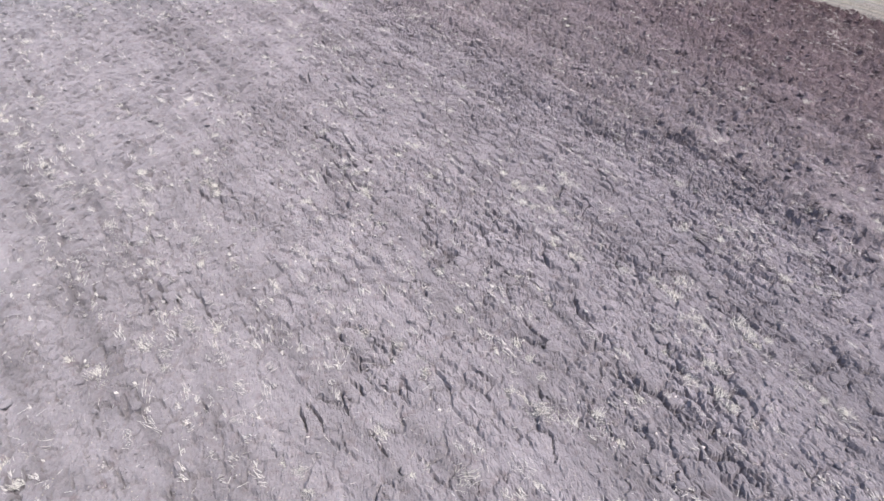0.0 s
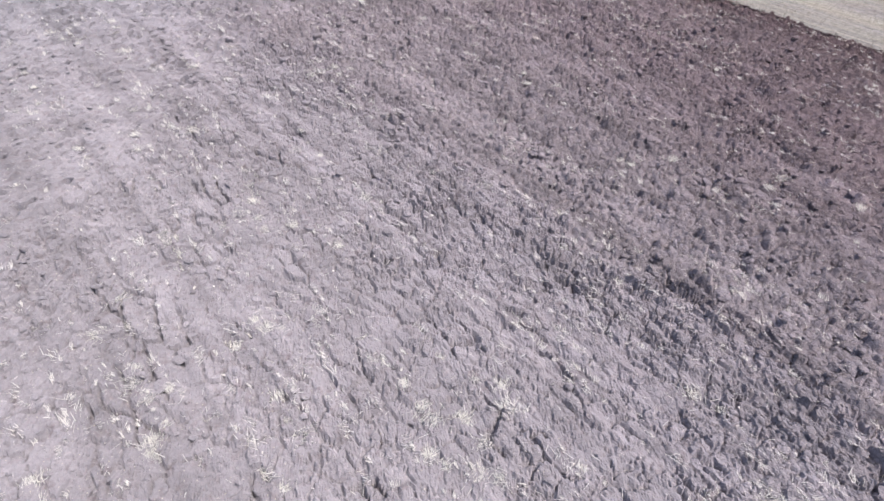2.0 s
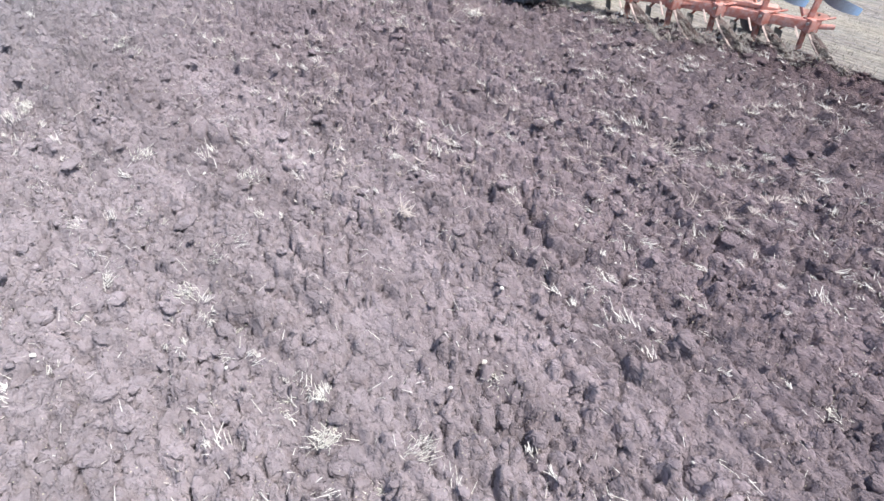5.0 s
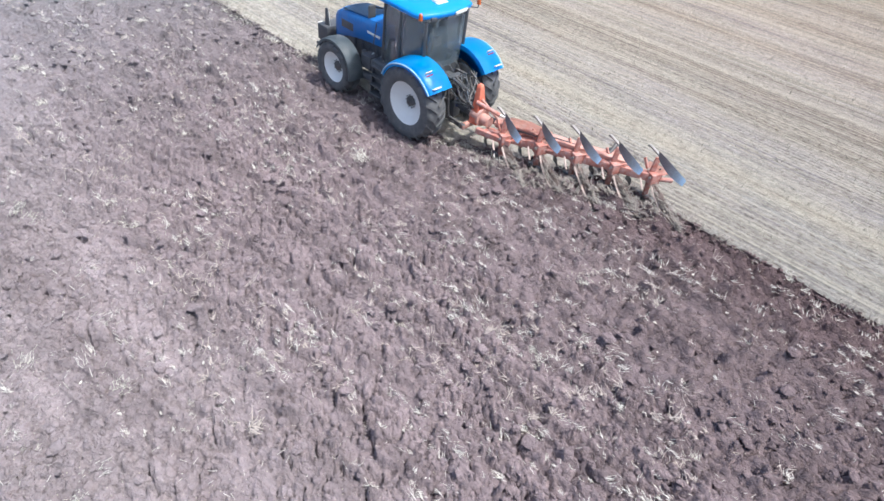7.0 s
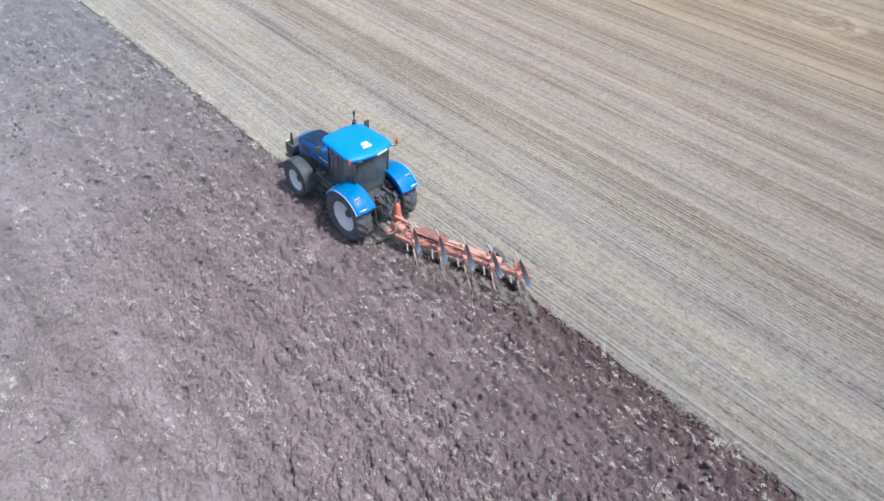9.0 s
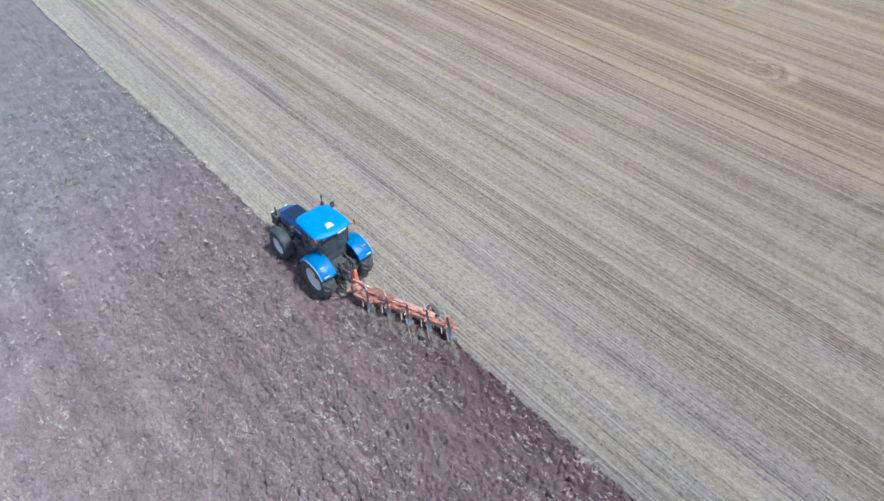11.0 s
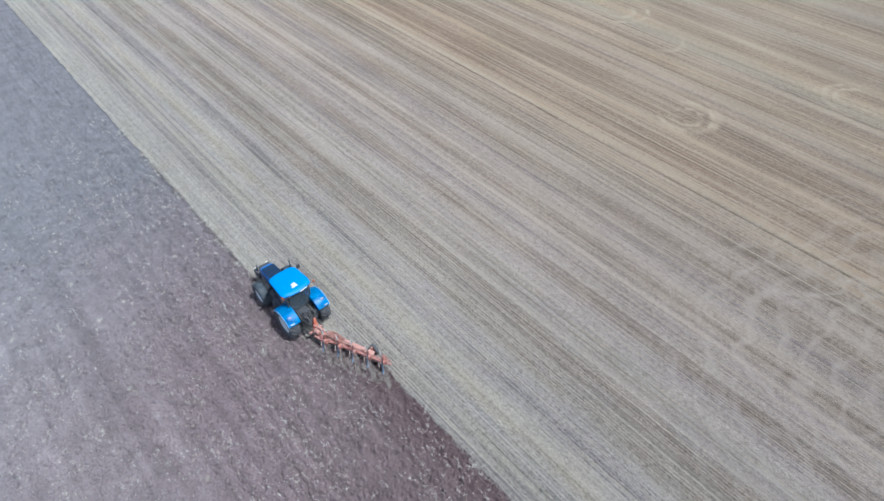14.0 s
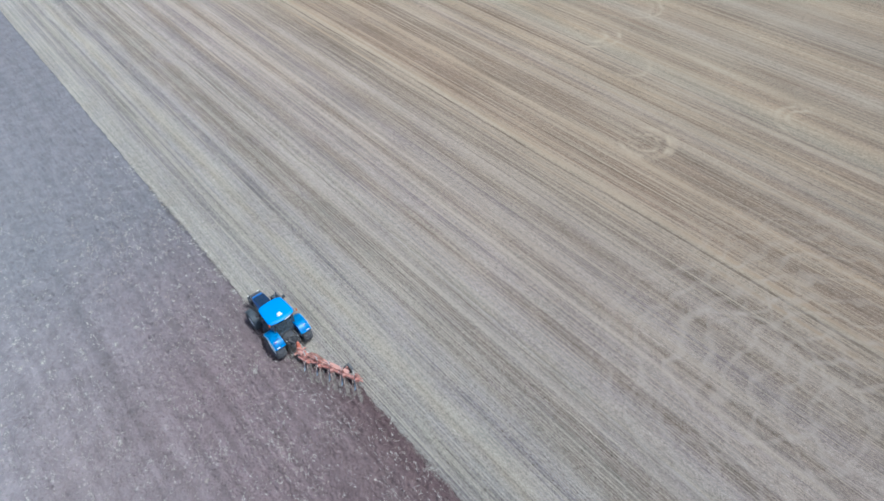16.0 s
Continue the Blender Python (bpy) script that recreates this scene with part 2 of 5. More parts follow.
    for at, half, strength, tone in ((25.9, 0.30, 0.9, cream), (27.5, 0.42, 1.0, cream), (26.85, 0.14, 1.0, soil_dark), (28.5, 0.11, 0.95, soil_dark), (29.1, 0.25, 0.8, cream), (32.55, 0.34, 1.0, cream),
                                     (33.3, 0.14, 0.8, soil_dark), (31.2, 0.14, 0.6, cream), (36.9, 0.34, 0.9, cream), (34.6, 0.12, 0.6, cream), (39.6, 0.28, 0.8, cream), (42.0, 0.3, 0.8, cream),
                                     (43.0, 0.16, 0.7, soil_dark), (45.3, 0.2, 0.8, soil_dark), (44.8, 0.3, 0.8, cream), (48.0, 0.3, 0.8, cream), (51.0, 0.35, 0.8, cream), (11.15, 0.07, 0.9, (0.43, 0.42, 0.40)),
                                     (10.9, 0.07, 0.9, (0.15, 0.125, 0.11)), (3.5, 0.06, 0.7, (0.42, 0.41, 0.38)), (14.0, 0.10, 0.7, (0.16, 0.13, 0.11)), (22.9, 0.12, 0.6, (0.16, 0.13, 0.11)),
                                     (22.3, 0.3, 0.6, pale), (18.3, 0.3, 0.6, pale), (16.3, 0.25, 0.6, pale), (10.4, 0.22, 0.6, pale), (6.95, 0.2, 0.6, pale), (8.9, 0.10, 0.6, (0.17, 0.14, 0.12))):
        fac, tone = rut(at, half, strength, tone)
        col = k.mix(fac, col, tone)

    # loops that a turning machine has scuffed
    def from_point(cx, cy, wave):
        dx, dy = k.math("SUBTRACT", px, cx), k.math("SUBTRACT", py, cy)
        d = k.math("SQRT", k.math("ADD", k.math("MULTIPLY", dx, dx), k.math("MULTIPLY", dy, dy)))
        return k.math("ADD", d, k.math("MULTIPLY", k.math("SUBTRACT", k.noise(0.35, detail=2), 0.5), wave))

    worn = k.ramp(k.noise(0.8, detail=3), [(0.36, 0.15), (0.6, 1.0)])
    for cx, cy, radius, strength, opening, face in ((35.0, -2.9, 1.3, 0.75, 1.2, 1), (35.2, -2.8, 2.2, 0.8, 0.9, 1), (35.3, -2.4, 2.9, 0.45, 0.2, 1), (47.6, 13.0, 1.6, 0.7, 0.2, 1), (47.6, 13.2, 2.9, 0.75, 0.0, 1),
                                                    (57.0, 13.6, 1.8, 0.6, 0.1, 1), (57.0, 13.8, 3.0, 0.65, -0.1, 1), (45.2, 6.6, 2.4, 0.45, -0.2, 1), (48.5, -11.0, 1.6, 0.7, 0.3, -1), (48.4, -11.2, 2.6, 0.65, 0.1, -1)):
        d = from_point(cx, cy, 1.1)
        ring = k.math("SUBTRACT", 1.0, k.math("DIVIDE", k.math("ABSOLUTE", k.math("SUBTRACT", d, radius)), 0.36), True)
        turned = k.math("MULTIPLY", k.math("SUBTRACT", opening * radius, k.math("MULTIPLY", k.math("SUBTRACT", py, cy), float(face))), 0.8, True)
        ring = k.math("MULTIPLY", ring, turned)
        col = k.mix(k.math("MULTIPLY", k.math("MULTIPLY", ring, strength * 1.6), worn, True), col, (0.44, 0.395, 0.325))
    # soil laid bare inside the tightest loop
    bare = k.math("MULTIPLY", k.math("SUBTRACT", 1.0, k.math("DIVIDE", from_point(35.2, -2.8, 1.5), 2.4), True), k.math("SUBTRACT", k.noise(2.2, detail=4), 0.50, True))
    col = k.mix(k.math("MULTIPLY", bare, 7.0, True), col, (0.17, 0.14, 0.115))
    # a fan of turning tracks across the drill lines
    for cx, cy, period, reach, strength in ((20.0, -21.0, 2.05, 12.0, 0.40), (21.5, -28.5, 1.65, 20.0, 0.36), (29.0, -24.0, 1.8, 16.0, 0.28)):
        d = from_point(cx, cy, 3.4)
        wave = k.math("MULTIPLY", k.math("SUBTRACT", k.math("SINE", k.math("MULTIPLY", d, 2 * math.pi / period)), 0.5, True), strength * 3.0)
        inside = k.math("MULTIPLY", k.math("MULTIPLY", k.math("SUBTRACT", 1.0, k.math("DIVIDE", d, reach), True), 1.8, True), k.math("MULTIPLY", k.math("SUBTRACT", d, 2.0, True), 0.8, True))
        col = k.mix(k.math("MULTIPLY", k.math("MULTIPLY", wave, inside), k.ramp(worn, [(0.0, 0.45), (1.0, 1.0)]), True), col, (0.43, 0.41, 0.38))
    # thin pale lines of chaff that follow the combine's passes
    for scale, seed_shift, amount in ((1.6, 0.0, 0.85), (2.7, 40.0, 0.7), (1.1, 90.0, 0.7)):
        comb = k.n("CombineXYZ")
        k.put(comb.inputs[0], k.math("ADD", px, seed_shift))
        k.put(comb.inputs[1], k.math("MULTIPLY", py, 0.006))
        w = k.n("TexNoise")
        w.inputs["Scale"].default_value, w.inputs["Detail"].default_value = scale, 2.0
        k.put(w.inputs["Vector"], comb.outputs[0])
        thin = k.ramp(w.outputs["Fac"], [(0.478, 0.0), (0.5, 1.0), (0.522, 0.0)])
        col = k.mix(k.math("MULTIPLY", k.math("MULTIPLY", thin, amount), k.ramp(mottle, [(0.35, 0.3), (0.6, 1.0)]), True), col, (0.43, 0.40, 0.34))
    # the straw is greyer on the land ploughed next, warmer farther off
    warm = k.ramp(k.math("DIVIDE", px, 50.0, True), [(0.0, (0.90, 0.905, 0.905)), (0.16, (0.92, 0.89, 0.885)), (0.30, (0.98, 0.895, 0.855)), (0.60, (1.0, 0.90, 0.80)), (1.0, (1.02, 0.93, 0.82))])
    col = k.mix(1.0, col, warm, "MULTIPLY")
    bump = k.bump(fine, 0.6, 0.03, k.bump(rows, 0.4, 0.04))
    k.rough_diffuse()
    return k.end(col, 0.9, bump, spec=0.2)


def straw_material(name, a, b):
    k = Nodes(name)
    rnd = k.n("NewGeometry").outputs["Random Per Island"]
    return k.end(k.mix(k.noise(20), k.ramp(rnd, [(0.0, a), (1.0, b)]), b), 0.7, spec=0.3)


SOIL = soil_material()
STUBBLE = stubble_material()
STRAW = straw_material("dry_straw", (0.78, 0.76, 0.735), (0.46, 0.435, 0.40))
CLUMP = straw_material("matted_straw", (0.77, 0.75, 0.715), (0.50, 0.48, 0.425))
WISP = straw_material("soil_stained_straw", (0.60, 0.54, 0.50), (0.36, 0.31, 0.29))
STEMS = straw_material("stubble_stems", (0.44, 0.41, 0.35), (0.35, 0.325, 0.275))
RESIDUE = straw_material("weedy_residue", (0.50, 0.465, 0.43), (0.22, 0.19, 0.175))
STONE = solid("pale_stone", (0.62, 0.59, 0.55), 0.8, dust=0.3)
BLUE = solid("blue_paint", (0.0, 0.27, 0.80), 0.42, dust=0.06, relief=0.03)
BLUE_DARK = solid("blue_hood_paint", (0.0, 0.15, 0.50), 0.3, dust=0.12, relief=0.03)
NAVY = solid("navy_mesh", (0.02, 0.07, 0.17), 0.5, dust=0.2)
RUBBER = solid("tyre_rubber", (0.10, 0.105, 0.115), 0.85, dust=0.6, dust_color=(0.23, 0.225, 0.23))
WHITE = solid("white_rim_paint", (0.84, 0.85, 0.86), 0.4, dust=0.10)
BLACK = solid("black_plastic", (0.072, 0.080, 0.094), 0.45, dust=0.3, dust_color=(0.24, 0.22, 0.21))
GREY = solid("grey_mudguard_plastic", (0.13, 0.165, 0.195), 0.4, dust=0.5, dust_color=(0.34, 0.37, 0.40), scale=3.0)
IRON = solid("dark_oily_iron", (0.10, 0.10, 0.104), 0.5, 0.3, dust=0.45, dust_color=(0.24, 0.21, 0.20))
STEEL = solid("bright_steel", (0.5, 0.5, 0.5), 0.3, 0.9, dust=0.2)
RED = solid("faded_red_paint", (0.47, 0.165, 0.125), 0.6, dust=1.4, dust_color=(0.53, 0.36, 0.335), scale=11)
RED_BRIGHT = solid("red_orange_paint", (0.60, 0.12, 0.06), 0.5, dust=0.8, dust_color=(0.66, 0.36, 0.28), scale=4)
SHARE = solid("worn_mouldboard_steel", (0.22, 0.24, 0.27), 0.32, 0.85, dust=0.3, dust_color=(0.22, 0.19, 0.17))
def mouldboard_material():
    """Steel stained by soil, with a light blue sheen put into the tail end's colour."""
    k = Nodes("mouldboard_steel")
    xyz = k.n("SeparateXYZ")
    k.put(xyz.inputs[0], k.n("TexCoord").outputs["Generated"])
    blotch = k.noise(7, detail=4)
    along = k.math("ADD", xyz.outputs[1], k.math("MULTIPLY", k.math("SUBTRACT", blotch, 0.5), 0.35))
    col = k.ramp(along, [(0.05, (0.50, 0.66, 0.84)), (0.24, (0.40, 0.46, 0.55)), (0.5, (0.31, 0.30, 0.33)), (1.0, (0.27, 0.24, 0.245))])
    grain = k.noise(60, (1, 0.3, 1), 3)
    col = k.mix(0.25, col, k.ramp(grain, [(0.3, 0.2), (0.7, 0.8)]), "OVERLAY")
    return k.end(col, k.math("ADD", 0.5, k.math("MULTIPLY", blotch, 0.3)), k.bump(grain, 0.1, 0.003), 0.0)


BOARD = mouldboard_material()
# paler copy of the roof blue; light on the mudguards is in its colour
BLUE_GUARD = solid("lit_mudguard_blue", (0.0, 0.36, 0.86), 0.3, dust=0.3, dust_color=(0.16, 0.54, 0.84), scale=3.0, relief=0.03)
# the highlight on the mudguard edge, as a pale blue
LIP = solid("pale_blue_edge_highlight", (0.30, 0.55, 0.80), 0.4, dust=0.3, dust_color=(0.5, 0.62, 0.72))
PINK = solid("bleached_pink_paint", (0.55, 0.265, 0.215), 0.65, dust=1.1, dust_color=(0.55, 0.39, 0.355), scale=9)
EDGE = solid("scoured_bare_iron", (0.50, 0.385, 0.35), 0.5, 0.1, dust=0.7, dust_color=(0.36, 0.31, 0.29))
TAIL = solid("soil_scoured_brown_steel", (0.20, 0.145, 0.135), 0.45, 0.2, dust=0.6, dust_color=(0.17, 0.13, 0.125))
PIKE = solid("bright_scoured_steel", (0.38, 0.35, 0.34), 0.45, 0.1, dust=0.3)
WHITE_BOX = solid("white_plastic", (0.82, 0.82, 0.80), 0.4, dust=0.05)
LAMP_RED = solid("red_lens", (0.5, 0.02, 0.015), 0.2, dust=0.1)
LAMP_AMBER = solid("amber_lens", (0.62, 0.12, 0.02), 0.25, dust=0.15)
SEAT = solid("dark_seat_cloth", (0.09, 0.09, 0.095), 0.9, dust=0.1)
g = Nodes("tinted_cab_glass")
GLASS = g.end((0.34, 0.42, 0.49), 0.06)
g.b.inputs["Transmission Weight"].default_value = 0.84
g.b.inputs["IOR"].default_value = 1.45


# ---------------------------------------------------------------- mesh helpers
def mesh_object(name, bm, material, smooth=None):
    me = bpy.data.meshes.new(name)
    bm.normal_update()
    bm.to_mesh(me)
    bm.free()
    me.materials.append(material)
    if smooth is not None:
        for poly in me.polygons:
            poly.use_smooth = True
        me.set_sharp_from_angle(angle=radians(smooth))
    return new(name, me)


def part(name, bm, material, parent, label="", smooth=40):
    ob = mesh_object(name, bm, material, smooth)
    ob.parent = parent
    return tagged(ob, label)


def put_mesh(bm, other, m=None):
    """Adds a finished bmesh to another."""
    me = bpy.data.meshes.new("tmp")
    if m is not None:
        other.transform(m)
    other.to_mesh(me)
    other.free()
    bm.from_mesh(me)
    bpy.data.meshes.remove(me)
    return bm


def box(size, m=None, bevel=0.0, taper=(1, 1), segments=2):
    """A block about the origin; taper scales its top in x and y."""
    bm = bmesh.new()
    bmesh.ops.create_cube(bm, size=1)
    for v in bm.verts:
        top = v.co.z > 0
        v.co = Vector((v.co.x * size[0] * (taper[0] if top else 1), v.co.y * size[1] * (taper[1] if top else 1), v.co.z * size[2]))
    if bevel:
        bmesh.ops.bevel(bm, geom=list(bm.edges), offset=bevel, segments=segments, affect="EDGES", profile=0.6)
    if m is not None:
        bm.transform(m)
    return bm


def rod(a, b, r, r2=None, sides=10):
    a, b = Vector(a), Vector(b)
    bm = bmesh.new()
    bmesh.ops.create_cone(bm, cap_ends=True, segments=sides, radius1=r, radius2=r if r2 is None else r2, depth=(b - a).length)
    bm.transform(Matrix.Translation((a + b) / 2) @ (b - a).to_track_quat("Z", "Y").to_matrix().to_4x4())
    return bm


def tube(points, r, sides=8, flat=1.0):
    """A round bar through points."""
    bm = bmesh.new()
    pts = [Vector(p) for p in points]
    rings = []
    for i, p in enumerate(pts):
        d = (pts[min(i + 1, len(pts) - 1)] - pts[max(i - 1, 0)]).normalized()
        q = d.to_track_quat("Z", "Y")
        rings.append([bm.verts.new(p + q @ Vector((math.cos(a) * r, math.sin(a) * r * flat, 0))) for a in [2 * math.pi * j / sides for j in range(sides)]])
    for a, b in zip(rings, rings[1:]):
        for j in range(sides):
            bm.faces.new((a[j], a[(j + 1) % sides], b[(j + 1) % sides], b[j]))
    bm.faces.new(rings[0][::-1])
    bm.faces.new(rings[-1])
    return bm


def bar(a, b, w, h, bevel=0.012):
    """A rectangular beam from a to b."""
    a, b = Vector(a), Vector(b)
    d = b - a
    q = d.to_track_quat("Y", "Z").to_matrix().to_4x4()
    return box((w, d.length, h), Matrix.Translation((a + b) / 2) @ q, bevel)


def spin(profile, segments=48, m=None):
    """Turns a closed profile of (radius, x) about the x axis."""
    bm = bmesh.new()
    rings = []
    for i in range(segments):
        a = 2 * math.pi * i / segments
        rings.append([bm.verts.new((x, math.cos(a) * r, math.sin(a) * r)) for r, x in profile])
    n = len(profile)
    for i in range(segments):
        p, q = rings[i], rings[(i + 1) % segments]
        for j in range(n):
            bm.faces.new((p[j], p[(j + 1) % n], q[(j + 1) % n], q[j]))
    bmesh.ops.recalc_face_normals(bm, faces=list(bm.faces))
    if m is not None:
        bm.transform(m)
    return bm


def loft(sections, closed=True, caps=True):
    """Skins rings of equally many points."""
    bm = bmesh.new()
    rings = [[bm.verts.new(p) for p in s] for s in sections]
    n = len(rings[0])
    for a, b in zip(rings, rings[1:]):
        for j in range(n if closed else n - 1):
            bm.faces.new((a[j], a[(j + 1) % n], b[(j + 1) % n], b[j]))
    if caps and closed:
        bm.faces.new(rings[0][::-1])
        bm.faces.new(rings[-1])
    bmesh.ops.recalc_face_normals(bm, faces=list(bm.faces))
    return bm


def sheet(rows, thick):
    """A curved plate through a grid of points, with thickness."""
    bm = bmesh.new()
    vs = [[bm.verts.new(p) for p in r] for r in rows]
    for a, b in zip(vs, vs[1:]):
        for j in range(len(a) - 1):
            bm.faces.new((a[j], a[j + 1], b[j + 1], b[j]))
    bmesh.ops.solidify(bm, geom=list(bm.faces), thickness=thick)
    bmesh.ops.recalc_face_normals(bm, faces=list(bm.faces))
    return bm


def raw_mesh(name, verts, faces, material, smooth=False):
    """One object from arrays: verts (n, 3), faces (m, 3 or 4)."""
    me = bpy.data.meshes.new(name)
    k = faces.shape[1]
    me.vertices.add(len(verts))
    me.vertices.foreach_set("co", np.ascontiguousarray(verts, dtype=np.float32).ravel())
    me.loops.add(faces.size)
    me.loops.foreach_set("vertex_index", np.ascontiguousarray(faces, dtype=np.int32).ravel())
    me.polygons.add(len(faces))
    me.polygons.foreach_set("loop_start", np.arange(0, faces.size, k, dtype=np.int32))
    me.polygons.foreach_set("use_smooth", np.full(len(faces), smooth))
    me.update(calc_edges=True)
    me.validate()
    me.materials.append(material)
    return new(name, me)


# ---------------------------------------------------------------- noise on arrays
def hash2(ix, iy, seed):
    h = (ix.astype(np.int64) * 374761393 + iy.astype(np.int64) * 668265263 + seed * 1442695041) & 0xFFFFFFFF
    h = ((h ^ (h >> 13)) * 1274126177) & 0xFFFFFFFF
    h = ((h ^ (h >> 16)) * 2246822519) & 0xFFFFFFFF
    return ((h ^ (h >> 15)) & 0xFFFFFF) / 0xFFFFFF


def value_noise(x, y, seed):
    ix, iy = np.floor(x), np.floor(y)
    fx, fy = x - ix, y - iy
    fx, fy = fx * fx * (3 - 2 * fx), fy * fy * (3 - 2 * fy)
    a, b = hash2(ix, iy, seed), hash2(ix + 1, iy, seed)
    c, d = hash2(ix, iy + 1, seed), hash2(ix + 1, iy + 1, seed)
    return (a + (b - a) * fx) * (1 - fy) + (c + (d - c) * fx) * fy


def fbm(x, y, seed, octaves=4):
    s, amp, tot = 0, 1.0, 0
    for o in range(octaves):
        s, tot = s + amp * value_noise(x * 2 ** o, y * 2 ** o, seed + o), tot + amp
        amp *= 0.55
    return s / tot


def cells(x, y, seed, side=0.24):
    """Distance to the nearest and second nearest scattered point, the nearest one's number and a slope of its own."""
    ix, iy = np.floor(x), np.floor(y)
    f1, f2, who, tilt = np.full(x.shape, 9.0), np.full(x.shape, 9.0), np.zeros(x.shape), np.zeros(x.shape)
    for dx in (-1, 0, 1):
        for dy in (-1, 0, 1):
            cx, cy = ix + dx, iy + dy
            ox, oy = x - cx - hash2(cx, cy, seed), y - cy - hash2(cx, cy, seed + 7)
            d = np.hypot(ox, oy)
            lean = ox * (hash2(cx, cy, seed + 17) - 0.5 - side) + oy * (hash2(cx, cy, seed + 23) - 0.5 - 0.3 * side)
            num = hash2(cx, cy, seed + 13)
            near = d < f1
            f2 = np.where(near, f1, np.minimum(f2, d))
            who = np.where(near, num, who)
            tilt = np.where(near, lean, tilt)
            f1 = np.where(near, d, f1)
    return f1, f2, who, tilt


# ---------------------------------------------------------------- the two fields
FURROW = 0.39
EDGE_OLD, EDGE_NEW = -0.50, 1.45


def edge_x(y):
    """The line between ploughed land and stubble; it steps over at each plough body."""
    y = np.asarray(y, dtype=float)
    e = np.full(y.shape, EDGE_OLD)
    for k in range(5):
        cut = -0.85 - 0.79 * k
        e = e + FURROW * np.clip((cut - y) / 0.22, 0, 1)
    return e + (fbm(y * 1.9, y * 0 + 3.1, 5, 4) - 0.5) * 0.24


def smooth01(a, b, x):
    t = np.clip((x - a) / (b - a), 0, 1)
    return t * t * (3 - 2 * t)


def soil_height(x, y):
    e = edge_x(y)
    u = e - x
    wx = x + (fbm(x * 0.7, y * 0.3, 21, 3) - 0.5) * 0.25
    # crusted older strips lie flat, the fresh ones are cloddy
    fresh = smooth01(-19.0, -12.5, x + (fbm(y * 0.5, x * 0.5, 31, 3) - 0.5) * 1.6)
    newest = smooth01(-9.0, -1.5, x)
    crust = 1 - fresh
    ph = (wx - EDGE_NEW) / FURROW
    broken = fbm(x * 1.3, y * 0.6, 37, 3)
    ridge = (0.030 * np.cos(2 * math.pi * ph) + 0.022 * np.cos(2 * math.pi * ph / 5 + 0.6)) * np.clip(broken * 2.6 - 0.6, 0, 1.4)
    # where the ground is open and crumbly, and where it has settled smooth
    loose = smooth01(0.36, 0.60, fbm(x * 0.75 + 4, y * 0.5, 57, 3) + 0.10 * fresh + 0.10 * newest)
    wx1, wy1 = (fbm(x * 7, y * 7, 91, 3) - 0.5) * 0.13, (fbm(x * 7, y * 7, 95, 3) - 0.5) * 0.13
    jx, jy = x + wx1, y + wy1
    # turned slices: mostly level, a few standing proud and a few sunk, with narrow gaps here and there
    f1, f2, who, tip = cells(jx / 0.30, jy / 0.46 + 5, 41)
    proud = np.clip((who - 0.74) / 0.26, 0, 1) - 0.5 * np.clip((0.13 - who) / 0.13, 0, 1)
    gate = smooth01(0.46, 0.60, fbm(x * 2.1, y * 1.5, 97, 2) + 0.06)
    slab = (0.095 * proud * smooth01(0.0, 0.14, f2 - f1) + 0.085 * tip) * (0.55 + 0.45 * fresh) - 0.085 * (1 - smooth01(0.01, 0.15, f2 - f1)) * gate
    # long clefts beside slices that have rolled over
    l1, l2, lw, ltip = cells(jx / 0.34 + 3, jy / 0.95, 45)
    cleft = -0.12 * (1 - smooth01(0.02, 0.13, l2 - l1)) * smooth01(0.60, 0.70, fbm(x * 1.6, y * 1.1 + 30, 53, 2))
    # clods on them
    g1, g2, gw, gtip = cells(jx / 0.14, jy / 0.165, 43)
    knob = np.clip((gw - 0.60) / 0.40, 0, 1) - 0.5 * np.clip((0.16 - gw) / 0.16, 0, 1)
    clod = 0.072 * knob * smooth01(0.0, 0.20, g2 - g1) + 0.050 * gtip - 0.050 * (1 - smooth01(0.0, 0.13, g2 - g1)) * smooth01(0.44, 0.58, fbm(x * 2.6 + 9, y * 2.6, 99, 2) + 0.07 + 0.05 * fresh)
    h1, h2, hw, htip = cells((x + wx1 * 0.5) / 0.078, (y + wy1 * 0.5) / 0.088, 47)
    crumb = 0.024 * np.clip((hw - 0.60) / 0.40, 0, 1) * smooth01(0.0, 0.3, h2 - h1) + 0.013 * htip - 0.014 * (1 - smooth01(0.0, 0.3, h2 - h1))
    swell = (fbm(x * 0.55, y * 0.22, 51, 3) - 0.5) * 0.14
    much = (0.62 + 0.38 * loose) * (0.90 + 0.30 * fresh + 0.12 * newest)
    z = 0.03 + ridge * (0.5 + 0.4 * newest) + swell * 0.6 + slab * (0.85 + 0.35 * fresh) + cleft * (1.25 - 0.25 * fresh) + much * ((0.80 + 0.65 * fresh) * clod + (0.85 + 0.35 * fresh) * crumb)
    # slices rolling off the plough bodies
    for k in range(5):
        hx, hy = -0.30 + 0.375 * k, -2.55 - 0.79 * k
        z = z + 0.10 * np.exp(-((x - hx + 0.22) / 0.20) ** 2 - ((y - hy + 0.1) / 0.40) ** 2) - 0.16 * np.exp(-((x - hx - 0.16) / 0.15) ** 2 - ((y - hy - 0.12) / 0.34) ** 2)
    # the open furrow beside the stubble, flattened by the wheels ahead
    ahead = smooth01(-2.6, -1.0, y)
    trench = 1 - smooth01(0.18, 0.55 + 0.35 * ahead, u)
    floor_z = -0.105 * (1 - ahead) - 0.10 * ahead + 0.05 * (fbm(x * 4, y * 4, 63, 3) - 0.5)
